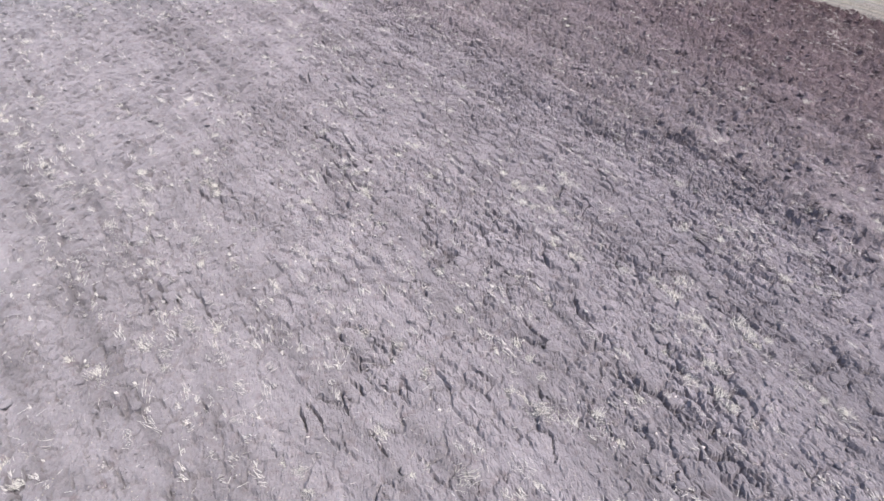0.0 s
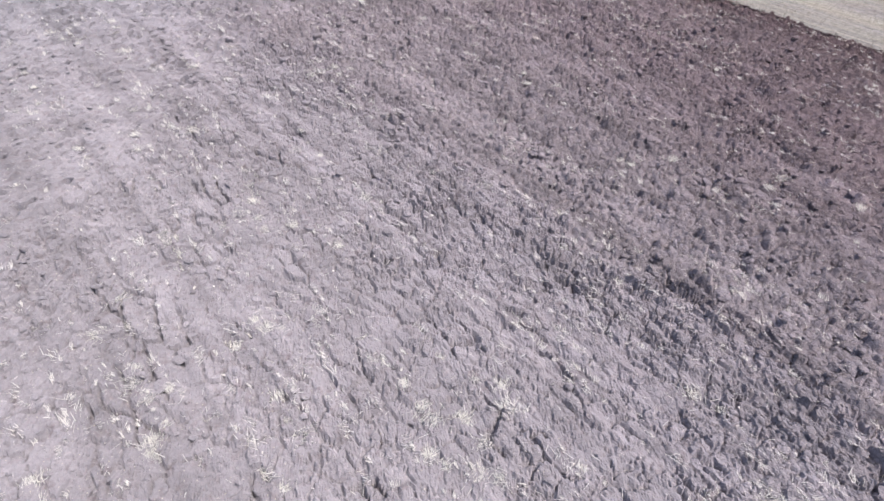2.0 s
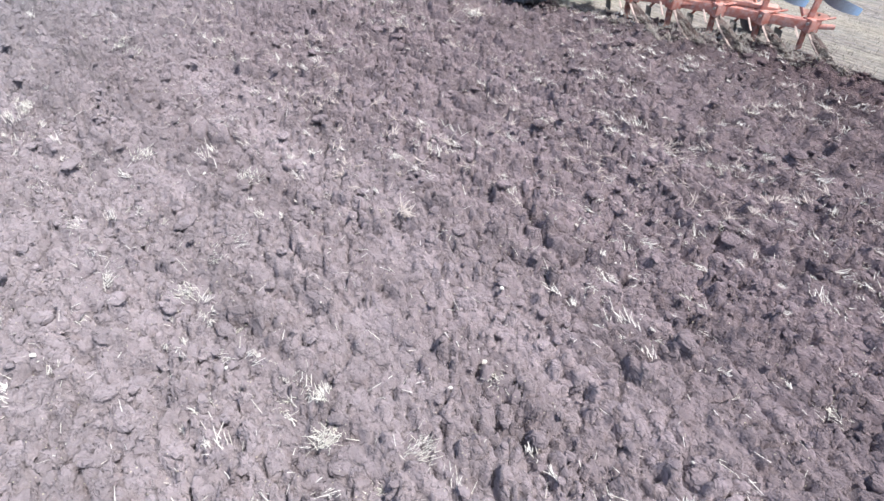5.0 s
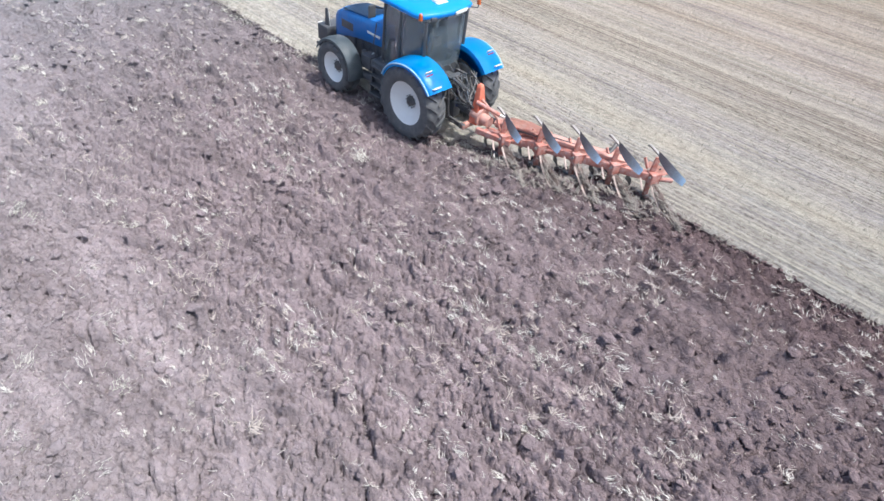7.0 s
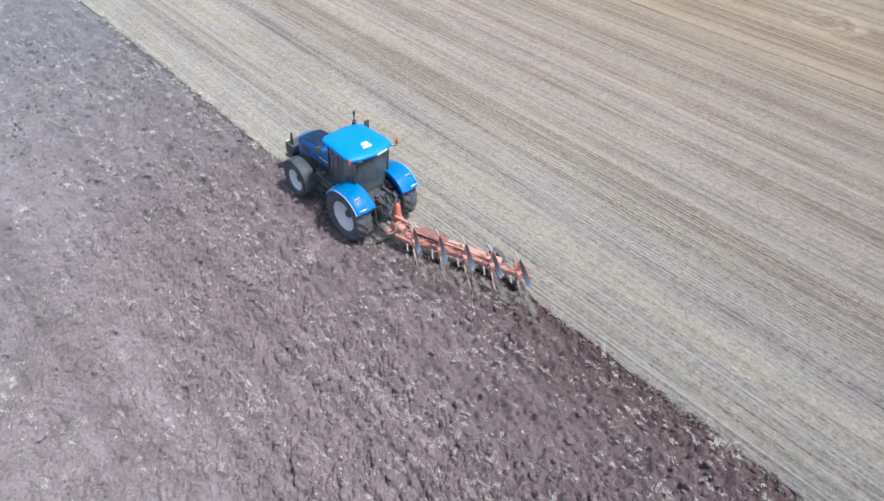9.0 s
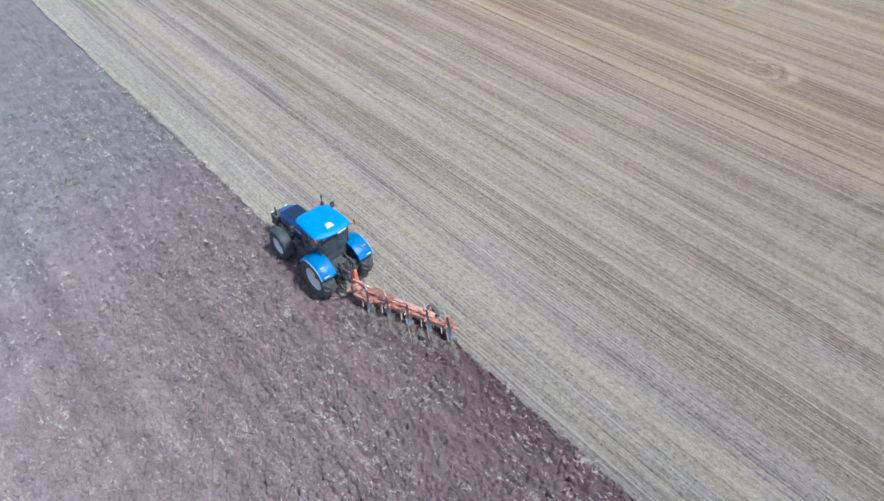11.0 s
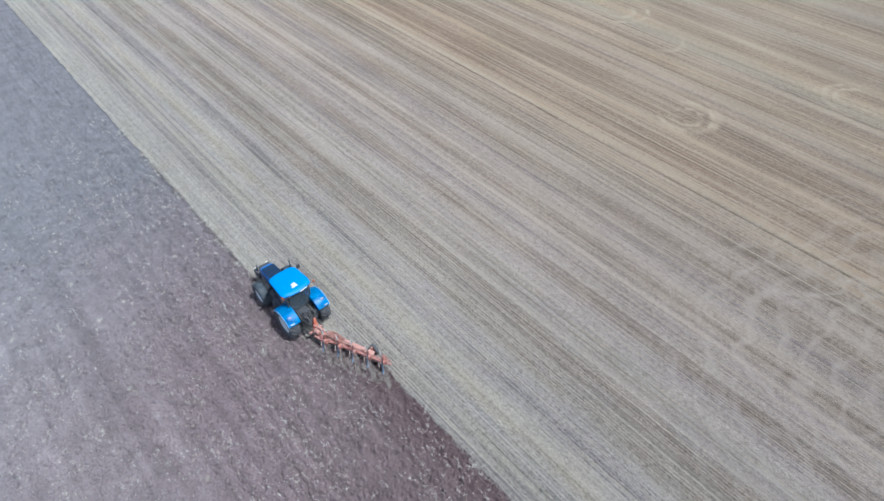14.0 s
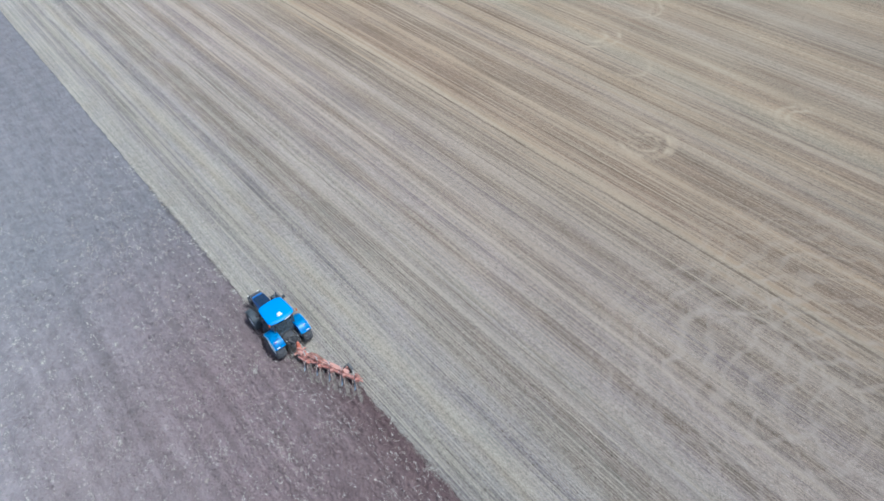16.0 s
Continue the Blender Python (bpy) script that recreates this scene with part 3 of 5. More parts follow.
    return z * (1 - 0.45 * trench) + floor_z * trench


def steps(parts):
    out = [parts[0][0]]
    for a, b, d in parts:
        n = max(1, int(round((b - a) / d)))
        out += list(a + (b - a) * (np.arange(1, n + 1) / n))
    return np.array(out)


def grid_faces(nx, ny):
    i = np.arange(nx - 1)[:, None] * ny + np.arange(ny - 1)[None, :]
    return np.stack([i, i + ny, i + ny + 1, i + 1], -1).reshape(-1, 4)


def strip_y(x):
    """The middle line of the finely modelled strip that runs slantwise over the ploughed land."""
    return 0.72 * (x + 8.0) - 4.0


def soil_patch(us, ys, sunk=None):
    """A piece of the ploughed land; sunk gives the y at which a coarser piece dips under the finer one."""
    U, Y = np.meshgrid(us, ys, indexing="ij")
    X = edge_x(Y) + U
    Z = soil_height(X, Y)
    if sunk is not None:
        Z = Z - 0.12 * np.exp(-((Y - sunk) / 0.25) ** 2)
    inside = np.minimum(np.minimum(X + 31.0, -3.2 - X), 9.2 - np.abs(Y - strip_y(X)))
    Z = Z - 0.3 * smooth01(0.12, 0.5, inside)
    faces = grid_faces(len(us), len(ys))
    return np.stack([X, Y, Z], -1).reshape(-1, 3), faces[(inside.reshape(-1)[faces] < 0.8).any(1)]


def fine_patch(xs, ws):
    """The finely modelled strip, sheared to follow its middle line."""
    X, W = np.meshgrid(xs, ws, indexing="ij")
    Y = strip_y(X) + W
    return np.stack([X, Y, soil_height(X, Y)], -1).reshape(-1, 3), grid_faces(len(xs), len(ws))


coarse_u = steps([(-300, -60, 12), (-60, -30, 0.5), (-30, -12, 0.16), (-12, 0.0, 0.10)])
patches = [fine_patch(steps([(-31.0, -3.2, 0.032)]), steps([(-9.2, 9.2, 0.032)])),
           soil_patch(steps([(-30.3, -14.0, 0.10), (-14.0, 0.0, 0.055)]), steps([(-23, 7, 0.065)])),
           soil_patch(coarse_u, steps([(6.9, 26, 0.12), (26, 50, 0.24), (50, 90, 0.6), (90, 300, 12)]), 6.9),
           soil_patch(coarse_u, steps([(-300, -60, 12), (-60, -36, 0.3), (-36, -22.9, 0.12)]), -22.9),
           soil_patch(steps([(-300, -60, 12), (-60, -40, 0.3), (-40, -30.2, 0.12)]), steps([(-23, 7, 0.12)]))]
sizes = np.cumsum([0] + [len(v) for v, f in patches])
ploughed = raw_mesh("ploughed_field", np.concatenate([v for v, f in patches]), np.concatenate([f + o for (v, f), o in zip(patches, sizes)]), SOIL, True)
mids = np.array([p.center[:2] for p in ploughed.data.polygons])
ploughed.data.polygons.foreach_set("use_smooth", mids[:, 0] + 3.0 * (fbm(mids[:, 1] * 0.5, mids[:, 0] * 0.5, 31, 3) - 0.5) > -14.5)
tagged(ploughed, "freshly ploughed purple-brown soil with cracked clods and furrows", "ploughed field", kind="structure")

ws = steps([(0, 0.3, 0.05), (0.3, 20, 0.3), (20, 100, 2), (100, 300, 20)])
yw = steps([(-300, -60, 12), (-60, -12, 0.5), (-12, 4, 0.06), (4, 60, 0.4), (60, 300, 12)])
Wd, Yw = np.meshgrid(ws, yw, indexing="ij")
Ew = edge_x(Yw)
Xw = Ew + Wd
Zw = (fbm(Xw * 1.5, Yw * 0.6, 61, 3) - 0.5) * 0.05 * np.clip(Wd, 0, 1)
Xs, Ys, Zs = (np.concatenate([a, b]) for a, b in ((Ew[:1] - 0.03, Xw), (Yw[:1], Yw), (np.full((1, len(yw)), -0.5), Zw)))
stubble = raw_mesh("stubble_field", np.stack([Xs, Ys, Zs], -1).reshape(-1, 3), grid_faces(len(ws) + 1, len(yw)), STUBBLE, False)
# the cut wall of the furrow shows bare soil
stubble.data.materials.append(SOIL)
stubble.data.polygons.foreach_set("material_index", (np.arange(len(stubble.data.polygons)) < len(yw) - 1).astype(np.int32))
tagged(stubble, "pale harvested stubble field with straw stripes and wheel lines", "stubble field", kind="structure")

bm = bmesh.new()
bmesh.ops.create_grid(bm, x_segments=40, y_segments=40, size=2400)
bm.transform(Matrix.Translation((0, 0, -0.7)))
tagged(mesh_object("ground", bm, STUBBLE), "wide flat farmland under straw stubble", "ground", kind="structure")


# ---------------------------------------------------------------- wheels
def wheel(name, parent, x, y, z, radius, width, rim, side, lugs):
    """A lugged tyre on a dished white rim; side is -1 for the left."""
    here = Matrix.Translation((x, y, z))
    w = width / 2
    flip = Matrix.Diagonal((side, 1, 1, 1))
    disc = [(0.10, w * 0.05), (rim * 0.45, w * 0.10), (rim * 0.72, w * 0.32), (rim * 0.86, w * 0.62), (rim * 0.98, w * 0.80), (rim * 1.03, w * 0.86), (rim * 1.03, w * 0.78),
            (rim * 0.90, w * 0.55), (rim * 0.90, -w * 0.8), (rim * 0.84, -w * 0.8), (rim * 0.80, w * 0.45), (rim * 0.66, w * 0.2), (rim * 0.42, -w * 0.02), (0.10, -w * 0.08)]
    bm = spin(disc, 40)
    bm.transform(here @ flip)
    bmesh.ops.recalc_face_normals(bm, faces=list(bm.faces))
    root = part(name, bm, WHITE, parent, "white dished steel rim")
    body = radius - 0.055
    pro = [(rim * 0.96, w * 0.80), (rim * 1.10, w * 0.97), (rim + (body - rim) * 0.55, w * 1.04), (body - 0.05, w * 0.95), (body - 0.005, w * 0.72), (body + 0.006, w * 0.3), (body + 0.006, -w * 0.3),
           (body - 0.005, -w * 0.72), (body - 0.05, -w * 0.95), (rim + (body - rim) * 0.55, -w * 1.04), (rim * 1.10, -w * 0.97), (rim * 0.96, -w * 0.80)]
    bm = spin(pro, 48)
    for i in range(lugs):
        for s in (-1, 1):
            a = 2 * math.pi * (i + (0.25 if s > 0 else 0.75)) / lugs
            rows = []
            for t in np.linspace(0, 1, 5):
                lx = s * (0.02 + t * w * 0.98)
                ang = a - t * 0.30 * (0.9 / radius)
                drop = 0.0 if t < 0.7 else (t - 0.7) * 0.30
                half = 0.026 + 0.010 * t
                ring = []
                for dr, dw in ((-0.03, -half * 1.2), (0.055, -half), (0.055, half), (-0.03, half * 1.2)):
                    r, b = body + dr - drop, ang + dw / body
                    ring.append((lx, math.cos(b) * r, math.sin(b) * r))
                rows.append(ring)
            lug = loft(rows)
            lug.transform(here)
            part("tread_lug", lug, RUBBER, root, smooth=35)
    bm.transform(here)
    part("tyre", bm, RUBBER, root, "black tractor tyre dusty with soil", 35)
    bm = spin([(0.02, w * 0.40), (0.07, w * 0.39), (0.085, w * 0.26), (0.125, w * 0.20), (0.13, w * 0.02), (0.02, w * 0.02)], 20)
    for i in range(10):
        a = 2 * math.pi * i / 10
        put_mesh(bm, rod((w * 0.1, math.cos(a) * 0.155, math.sin(a) * 0.155), (w * 0.22, math.cos(a) * 0.155, math.sin(a) * 0.155), 0.014, sides=6))
    bm.transform(here @ flip)
    bmesh.ops.recalc_face_normals(bm, faces=list(bm.faces))
    part("hub", bm, IRON, root, "dark greasy wheel hub with bolts")
    return root


def guard(parent, name, x, y, z, r, width, a0, a1, material, label, side, lip=0.05):
    """A curved mudguard over a wheel, from angle a0 to a1 (0 is ahead, 90 up)."""
    rows = []
    for t in np.linspace(0, 1, 15):
        a = radians(a0 + (a1 - a0) * t)
        row = []
        for s, dr in ((-0.5, -lip * 1.4), (-0.49, -lip * 0.3), (-0.44, 0.0), (0.0, 0.018), (0.44, 0.0), (0.49, -lip * 0.3), (0.5, -lip * 1.4)):
            row.append((x + s * width, y + math.cos(a) * (r + dr), z + math.sin(a) * (r + dr)))
        rows.append(row)
    return part(name, sheet(rows, 0.016), material, parent, label, 50)


# ---------------------------------------------------------------- tractor
tractor = tagged(new("tractor"), "blue farm tractor with white rims pulling a plough", "tractor")
REAR_R, FRONT_R = 0.93, 0.70
for side in (-1, 1):
    wheel("rear_wheel", tractor, side * 0.98, 0.0, 0.88, REAR_R, 0.60, 0.56, side, 20)
    wheel("front_wheel", tractor, side * 0.96, 2.9, 0.66, FRONT_R, 0.48, 0.42, side, 18)
    guard(tractor, "front_mudguard", side * 0.97, 2.9, 0.66, FRONT_R + 0.065, 0.46, 26, 188, GREY, "dusty dark grey plastic mudguard", side)

# chassis, gearbox and axles
bm = box((0.52, 2.2, 0.5), pose(0, 2.6, 0.85), 0.05)
put_mesh(bm, box((0.66, 1.5, 0.72), pose(0, 0.75, 0.9), 0.08))
put_mesh(bm, box((0.6, 0.7, 0.75), pose(0, -0.1, 0.95), 0.08))
part("chassis", bm, BLACK, tractor, "dark iron gearbox and engine block")
bm = rod((-0.95, 0, 0.88), (0.95, 0, 0.88), 0.15, sides=16)
part("rear_axle", bm, IRON, tractor)
bm = rod((-0.9, 2.9, 0.69), (0.9, 2.9, 0.69), 0.10, sides=14)
put_mesh(bm, box((0.5, 0.4, 0.34), pose(0, 2.9, 0.70), 0.05))
part("front_axle", bm, IRON, tractor)

# bonnet, higher at the cab and rounded at the nose
sections = []
for y, half, top, low in ((1.50, 0.46, 2.02, 1.45), (1.9, 0.47, 2.02, 1.42), (2.6, 0.465, 1.99, 1.36), (3.2, 0.45, 1.93, 1.25), (3.55, 0.43, 1.86, 1.12), (3.73, 0.39, 1.76, 1.04), (3.80, 0.33, 1.58, 1.08)):
    mid = (top + low) / 2
    sections.append([(-half * 0.9, y, low), (-half, y, low + 0.1), (-half, y, mid), (-half * 0.97, y, top - 0.12), (-half * 0.84, y, top - 0.02), (-half * 0.4, y, top + 0.02), (half * 0.4, y, top + 0.02),
                     (half * 0.84, y, top - 0.02), (half * 0.97, y, top - 0.12), (half, y, mid), (half, y, low + 0.1), (half * 0.9, y, low)])
bm = box((0.74, 1.75, 0.62), pose(0, 2.42, 1.18), 0.06)
for y in (1.75, 2.05, 2.35, 2.65, 2.95):
    put_mesh(bm, box((0.80, 0.12, 0.34), pose(0, y, 1.16 + 0.04 * math.sin(y * 9)), 0.03))
part("engine", bm, BLACK, tractor, "dark diesel engine under the bonnet")
bonnet = part("bonnet", loft(sections), BLUE_DARK, tractor, "blue bonnet with a dark top panel")
rows = [[(s * 0.40, y, top + 0.045 - 0.03 * abs(s) ** 3) for s in (-1, -0.8, -0.4, 0, 0.4, 0.8, 1)] for y, top in ((2.30, 2.003), (2.6, 1.99), (2.9, 1.96), (3.2, 1.93), (3.42, 1.885))]
part("top_panel", sheet(rows, 0.02), NAVY, bonnet, "dark navy mesh top panel")
for i in range(7):
    part("grille_slat", box((0.6, 0.02, 0.035), pose(0, 3.80 - 0.004 * i, 1.12 + 0.055 * i), 0.006), BLACK, bonnet)
for side in (-1, 1):
    part("side_grille", box((0.02, 0.5, 0.2), pose(side * 0.448, 3.15, 1.56, 0, 0, 0), 0.008), BLACK, bonnet, "black side grille")
    part("headlight", box((0.16, 0.05, 0.10), pose(side * 0.25, 3.80, 1.54, -20), 0.015), WHITE_BOX, bonnet, "clear headlight")
    part("side_stripe", box((0.012, 0.5, 0.06), pose(side * 0.476, 2.05, 1.68), 0.004), WHITE_BOX, bonnet, "pale model marking as plain bars")

# front linkage and weight block with its upright marker
bm = box((1.0, 0.46, 0.46), pose(0, 4.24, 0.98), 0.06)
put_mesh(bm, box((0.55, 0.5, 0.22), pose(0, 4.05, 0.75), 0.04))
put_mesh(bm, bar((-0.4, 3.9, 0.7), (-0.42, 4.6, 0.55), 0.07, 0.12))
put_mesh(bm, bar((0.4, 3.9, 0.7), (0.42, 4.6, 0.55), 0.07, 0.12))
weight = part("front_weight", bm, BLACK, tractor, "black front weight block on the linkage")
part("marker_board", box((0.05, 0.20, 0.50), pose(-0.36, 4.18, 1.42), 0.015, (1, 0.35)), BLACK, weight, "black upright marker board")
part("marker_board", box((0.012, 0.12, 0.40), pose(-0.32, 4.165, 1.38), 0.003, (1, 0.4)), WHITE_BOX, weight, "pale face of the marker board")
for side in (-1, 1):
    part("work_lamp", box((0.14, 0.08, 0.1), pose(side * 0.36, 4.5, 1.14), 0.02), WHITE_BOX, weight)

# cab: floor, pillars, glass, roof
part("cab_floor", box((1.35, 1.45, 0.12), pose(0, 0.78, 1.2), 0.03), BLACK, tractor)
part("cab_rear_wall", box((1.2, 0.06, 0.42), pose(0, 0.06, 1.42), 0.02), BLACK, tractor)
low = {"fl": (-0.62, 1.52, 1.2), "fr": (0.62, 1.52, 1.2), "ml": (-0.80, 0.78, 1.22), "mr": (0.80, 0.78, 1.22), "rl": (-0.66, 0.02, 1.5), "rr": (0.66, 0.02, 1.5)}
top = {"fl": (-0.66, 1.40, 2.74), "fr": (0.66, 1.40, 2.74), "ml": (-0.77, 0.72, 2.74), "mr": (0.77, 0.72, 2.74), "rl": (-0.68, 0.0, 2.72), "rr": (0.68, 0.0, 2.72)}
for key in low:
    part("cab_pillar", bar(low[key], top[key], 0.07, 0.07, 0.015), BLACK, tractor)
for a, b in (("fl", "fr"), ("fl", "ml"), ("ml", "rl"), ("rl", "rr"), ("rr", "mr"), ("mr", "fr")):
    bow = 0.07 if (a, b) in (("rl", "rr"), ("fl", "fr")) else 0.02
    la, lb, ta, tb = (Vector(v) for v in (low[a], low[b], top[a], top[b]))
    out = ((la + lb) / 2 - Vector((0, 0.75, (la.z + lb.z) / 2))).normalized()
    rows = []
    for h in np.linspace(0.02, 0.98, 5):
        rows.append([la.lerp(ta, h).lerp(lb.lerp(tb, h), s) + out * bow * math.sin(math.pi * s) for s in np.linspace(0.05, 0.95, 7)])
    pane = part("cab_window", sheet(rows, 0.008), GLASS, tractor, "dark tinted cab glass")
    pane.visible_shadow = False
outline = [(-0.62, 1.66), (-0.30, 1.72), (0.30, 1.72), (0.62, 1.66), (0.80, 1.50), (0.85, 1.0), (0.88, 0.45), (0.885, 0.18), (0.80, -0.02), (0.45, -0.13), (0.0, -0.18),
           (-0.45, -0.13), (-0.80, -0.02), (-0.885, 0.18), (-0.88, 0.45), (-0.85, 1.0), (-0.82, 1.50)]
def roof_ring(scale, z, drop):
    return [(x * scale, 0.77 + (y - 0.77) * scale, z - drop * max(0.0, (y - 1.1)) ** 2) for x, y in outline]
roof = part("roof", loft([roof_ring(0.90, 2.755, 0.02), roof_ring(0.985, 2.79, 0.03), roof_ring(1.01, 2.845, 0.05), roof_ring(1.0, 2.885, 0.08), roof_ring(0.96, 2.915, 0.10), roof_ring(0.7, 2.94, 0.13), roof_ring(0.35, 2.955, 0.15)]),
            BLUE, tractor, "bright blue cab roof")
part("gps_antenna", box((0.30, 0.27, 0.09), pose(0.02, 0.33, 2.985, 0, 0, 6), 0.05, (0.8, 0.8), 3), WHITE_BOX, roof, "white positioning antenna on the roof")
part("antenna_foot", box((0.34, 0.10, 0.03), pose(0.02, 0.24, 2.955), 0.01), WHITE_BOX, roof)
part("roof_rear_strip", box((0.46, 0.03, 0.075), pose(0.30, -0.165, 2.83, 0, 0, 8), 0.01), WHITE_BOX, roof, "white lettered strip as a plain bar")
for side in (-1, 1):
    part("roof_lamp", box((0.15, 0.07, 0.08), pose(side * 0.55, -0.115, 2.79, 0, 0, side * 22), 0.02), BLACK, roof)
    bxx = -0.90 if side < 0 else 1.02
    arm = part("beacon_arm", tube([(side * 0.80, 0.02, 2.78), (bxx - side * 0.02, -0.04, 2.74), (bxx, -0.04, 2.82)], 0.014), BLACK, tractor)
    bm = rod((bxx, -0.04, 2.82), (bxx, -0.04, 2.95), 0.05, 0.042, 12)
    put_mesh(bm, rod((bxx, -0.04, 2.95), (bxx, -0.04, 2.97), 0.042, 0.02, 12))
    part("beacon", bm, LAMP_AMBER, arm, "amber warning beacon")
# exhaust and air intake by the right front pillar, mirrors
bm = rod((0.66, 1.74, 1.3), (0.66, 1.74, 2.95), 0.075, sides=16)
put_mesh(bm, tube([(0.66, 1.74, 2.9), (0.66, 1.74, 3.2), (0.66, 1.72, 3.32)], 0.045, 12))
part("exhaust", bm, BLACK, tractor, "black upright exhaust pipe")
for side in (-1, 1):
    arm = part("mirror_arm", tube([(side * 0.66, 1.5, 2.55), (side * 0.95, 1.58, 2.62), (side * 1.02, 1.55, 2.6)], 0.015), BLACK, tractor)
    part("mirror", box((0.2, 0.06, 0.3), pose(side * 1.0, 1.50, 2.55 if side < 0 else 2.80), 0.03), BLACK, arm, "black wing mirror")
# seat, console and wheel inside
bm = box((0.5, 0.5, 0.16), pose(0, 0.62, 1.62), 0.05)
put_mesh(bm, box((0.5, 0.14, 0.62), pose(0, 0.36, 1.96, 8), 0.06, (0.85, 1)))
put_mesh(bm, box((0.3, 0.12, 0.2), pose(0, 0.30, 2.36, 8), 0.05))
part("seat", bm, SEAT, tractor, "dark driver seat behind the glass")
bm = spin([(0.2 + 0.018 * math.cos(a), 0.018 * math.sin(a)) for a in np.linspace(0, 2 * math.pi, 8, endpoint=False)], 24, pose(0, 1.12, 1.95, 35, 0, 90))
put_mesh(bm, rod((0, 1.14, 1.93), (0, 1.34, 1.5), 0.04))
part("steering_wheel", bm, BLACK, tractor)
part("dashboard", box((0.6, 0.25, 0.5), pose(0, 1.36, 1.5), 0.06, (0.8, 0.7)), BLACK, tractor)
part("side_console", box((0.22, 0.75, 0.4), pose(0.46, 0.6, 1.5), 0.05), BLACK, tractor)

# rear mudguards: broad blue shells with lamps
def rear_guard(side):
    rows = []
    for t in np.linspace(0, 1, 17):
        a = radians(30 + 116 * t)
        grow = 1.05 + 0.05 * math.sin(math.pi * t)
        r = REAR_R * grow + 0.22 * max(0.0, t - 0.45) ** 1.3
        inner, outer = 0.56, 1.29 - 0.12 * max(0.0, 0.25 - t)
        row = []
        for x, dr in ((inner, -0.32), (inner, -0.10), (inner + 0.02, 0.0), (0.8, 0.025), (1.0, 0.02), (outer - 0.06, 0.0), (outer, -0.05), (outer + 0.005, -0.12)):
            row.append((side * x, math.cos(a) * (r + dr), 0.88 + math.sin(a) * (r + dr)))
        rows.append(row)
    shell = part("rear_mudguard", sheet(rows, 0.02), BLUE_GUARD, tractor, "bright blue rear mudguard", 50)
    lip = [rows[i][-2] for i in range(0, 17)]
    # pale strip added along the outer edge for its highlight
    part("edge_highlight", tube([(x + side * 0.012, y, z) for x, y, z in lip], 0.020, 6), LIP, shell, "pale painted highlight along the mudguard edge")
    a = radians(141)
    r = REAR_R * 1.16
    part("tail_lamp", box((0.24, 0.03, 0.10), pose(side * 1.06, math.cos(a) * r - 0.02, 0.90 + math.sin(a) * r, 58), 0.015), WHITE_BOX, shell, "white lamp cluster")
    a = radians(120)
    part("reflector", box((0.2, 0.02, 0.07), pose(side * 1.05, math.cos(a) * REAR_R * 1.175, 0.89 + math.sin(a) * REAR_R * 1.175, 32), 0.008), WHITE_BOX, shell, "pale marking sticker")
    part("reflector", box((0.2, 0.02, 0.035), pose(side * 1.05, math.cos(a) * REAR_R * 1.175 - 0.045, 0.89 + math.sin(a) * REAR_R * 1.175 - 0.055, 32), 0.008), LAMP_RED, shell, "red reflector")
    bm = sheet([[(side * (x + 0.01), y, z) for y, z in ((0.85, 1.28), (0.45, 1.75), (0.0, 1.9), (-0.35, 1.8))] for x in (0.60, 0.63)], 0.01)
    part("inner_panel", bm, BLACK, shell)
for side in (-1, 1):
    rear_guard(side)

# tank and steps on the left, tank on the right
for side in (-1, 1):
    bm = box((0.34, 0.85, 0.62), pose(side * 0.62, 1.35, 0.92), 0.09, (1.1, 1.05), 3)
    part("fuel_tank", bm, BLACK, tractor, "black plastic fuel tank")
bm = bmesh.new()
for i in range(4):
    put_mesh(bm, box((0.26, 0.42, 0.035), pose(-0.86 + 0.02 * i, 1.42, 0.42 + 0.24 * i), 0.01))
for y in (1.20, 1.64):
    put_mesh(bm, bar((-0.86, y, 0.4), (-0.78, y, 1.2), 0.03, 0.12, 0.006))
part("cab_steps", bm, BLACK, tractor, "dark metal access steps")
part("battery_box", box((0.3, 0.4, 0.36), pose(-0.60, 2.05, 1.02), 0.04), BLACK, tractor)
part("air_tank", rod((-0.66, 1.75, 0.62), (-0.66, 2.25, 0.62), 0.11, sides=16), BLACK, tractor, "black compressed air tank")
part("filter_bowl", rod((-0.56, 2.32, 0.95), (-0.56, 2.32, 1.2), 0.06, sides=12), STEEL, tractor)
for i in range(4):
    part("engine_pipe", tube([(-0.50, 1.7 + 0.14 * i, 1.25), (-0.62 - 0.02 * i, 1.75 + 0.15 * i, 1.12), (-0.52, 1.8 + 0.2 * i, 0.85)], 0.014, 6), BLACK if i % 2 else STEEL, tractor)
part("grab_rail", tube([(-0.76, 1.58, 1.3), (-0.86, 1.62, 1.6), (-0.80, 1.56, 2.2)], 0.014), BLACK, tractor)

# rear linkage, hydraulics and hoses
for side in (-1, 1):
    part("lower_link", bar((side * 0.40, -0.10, 0.62), (side * 0.42, -1.18, 0.55), 0.06, 0.11), IRON, tractor, "dark lower linkage arm")
    part("lift_rod", rod((side * 0.42, -0.62, 1.30), (side * 0.42, -0.72, 0.60), 0.035), IRON, tractor)
    part("lift_arm", bar((side * 0.36, -0.1, 1.35), (side * 0.42, -0.66, 1.32), 0.08, 0.12), IRON, tractor)
    part("lift_cylinder", rod((side * 0.33, -0.3, 0.72), (side * 0.38, -0.55, 1.26), 0.05), STEEL, tractor, "bright lift cylinder")
part("top_link", rod((0, -0.35, 1.18), (0, -1.22, 1.12), 0.04), IRON, tractor)
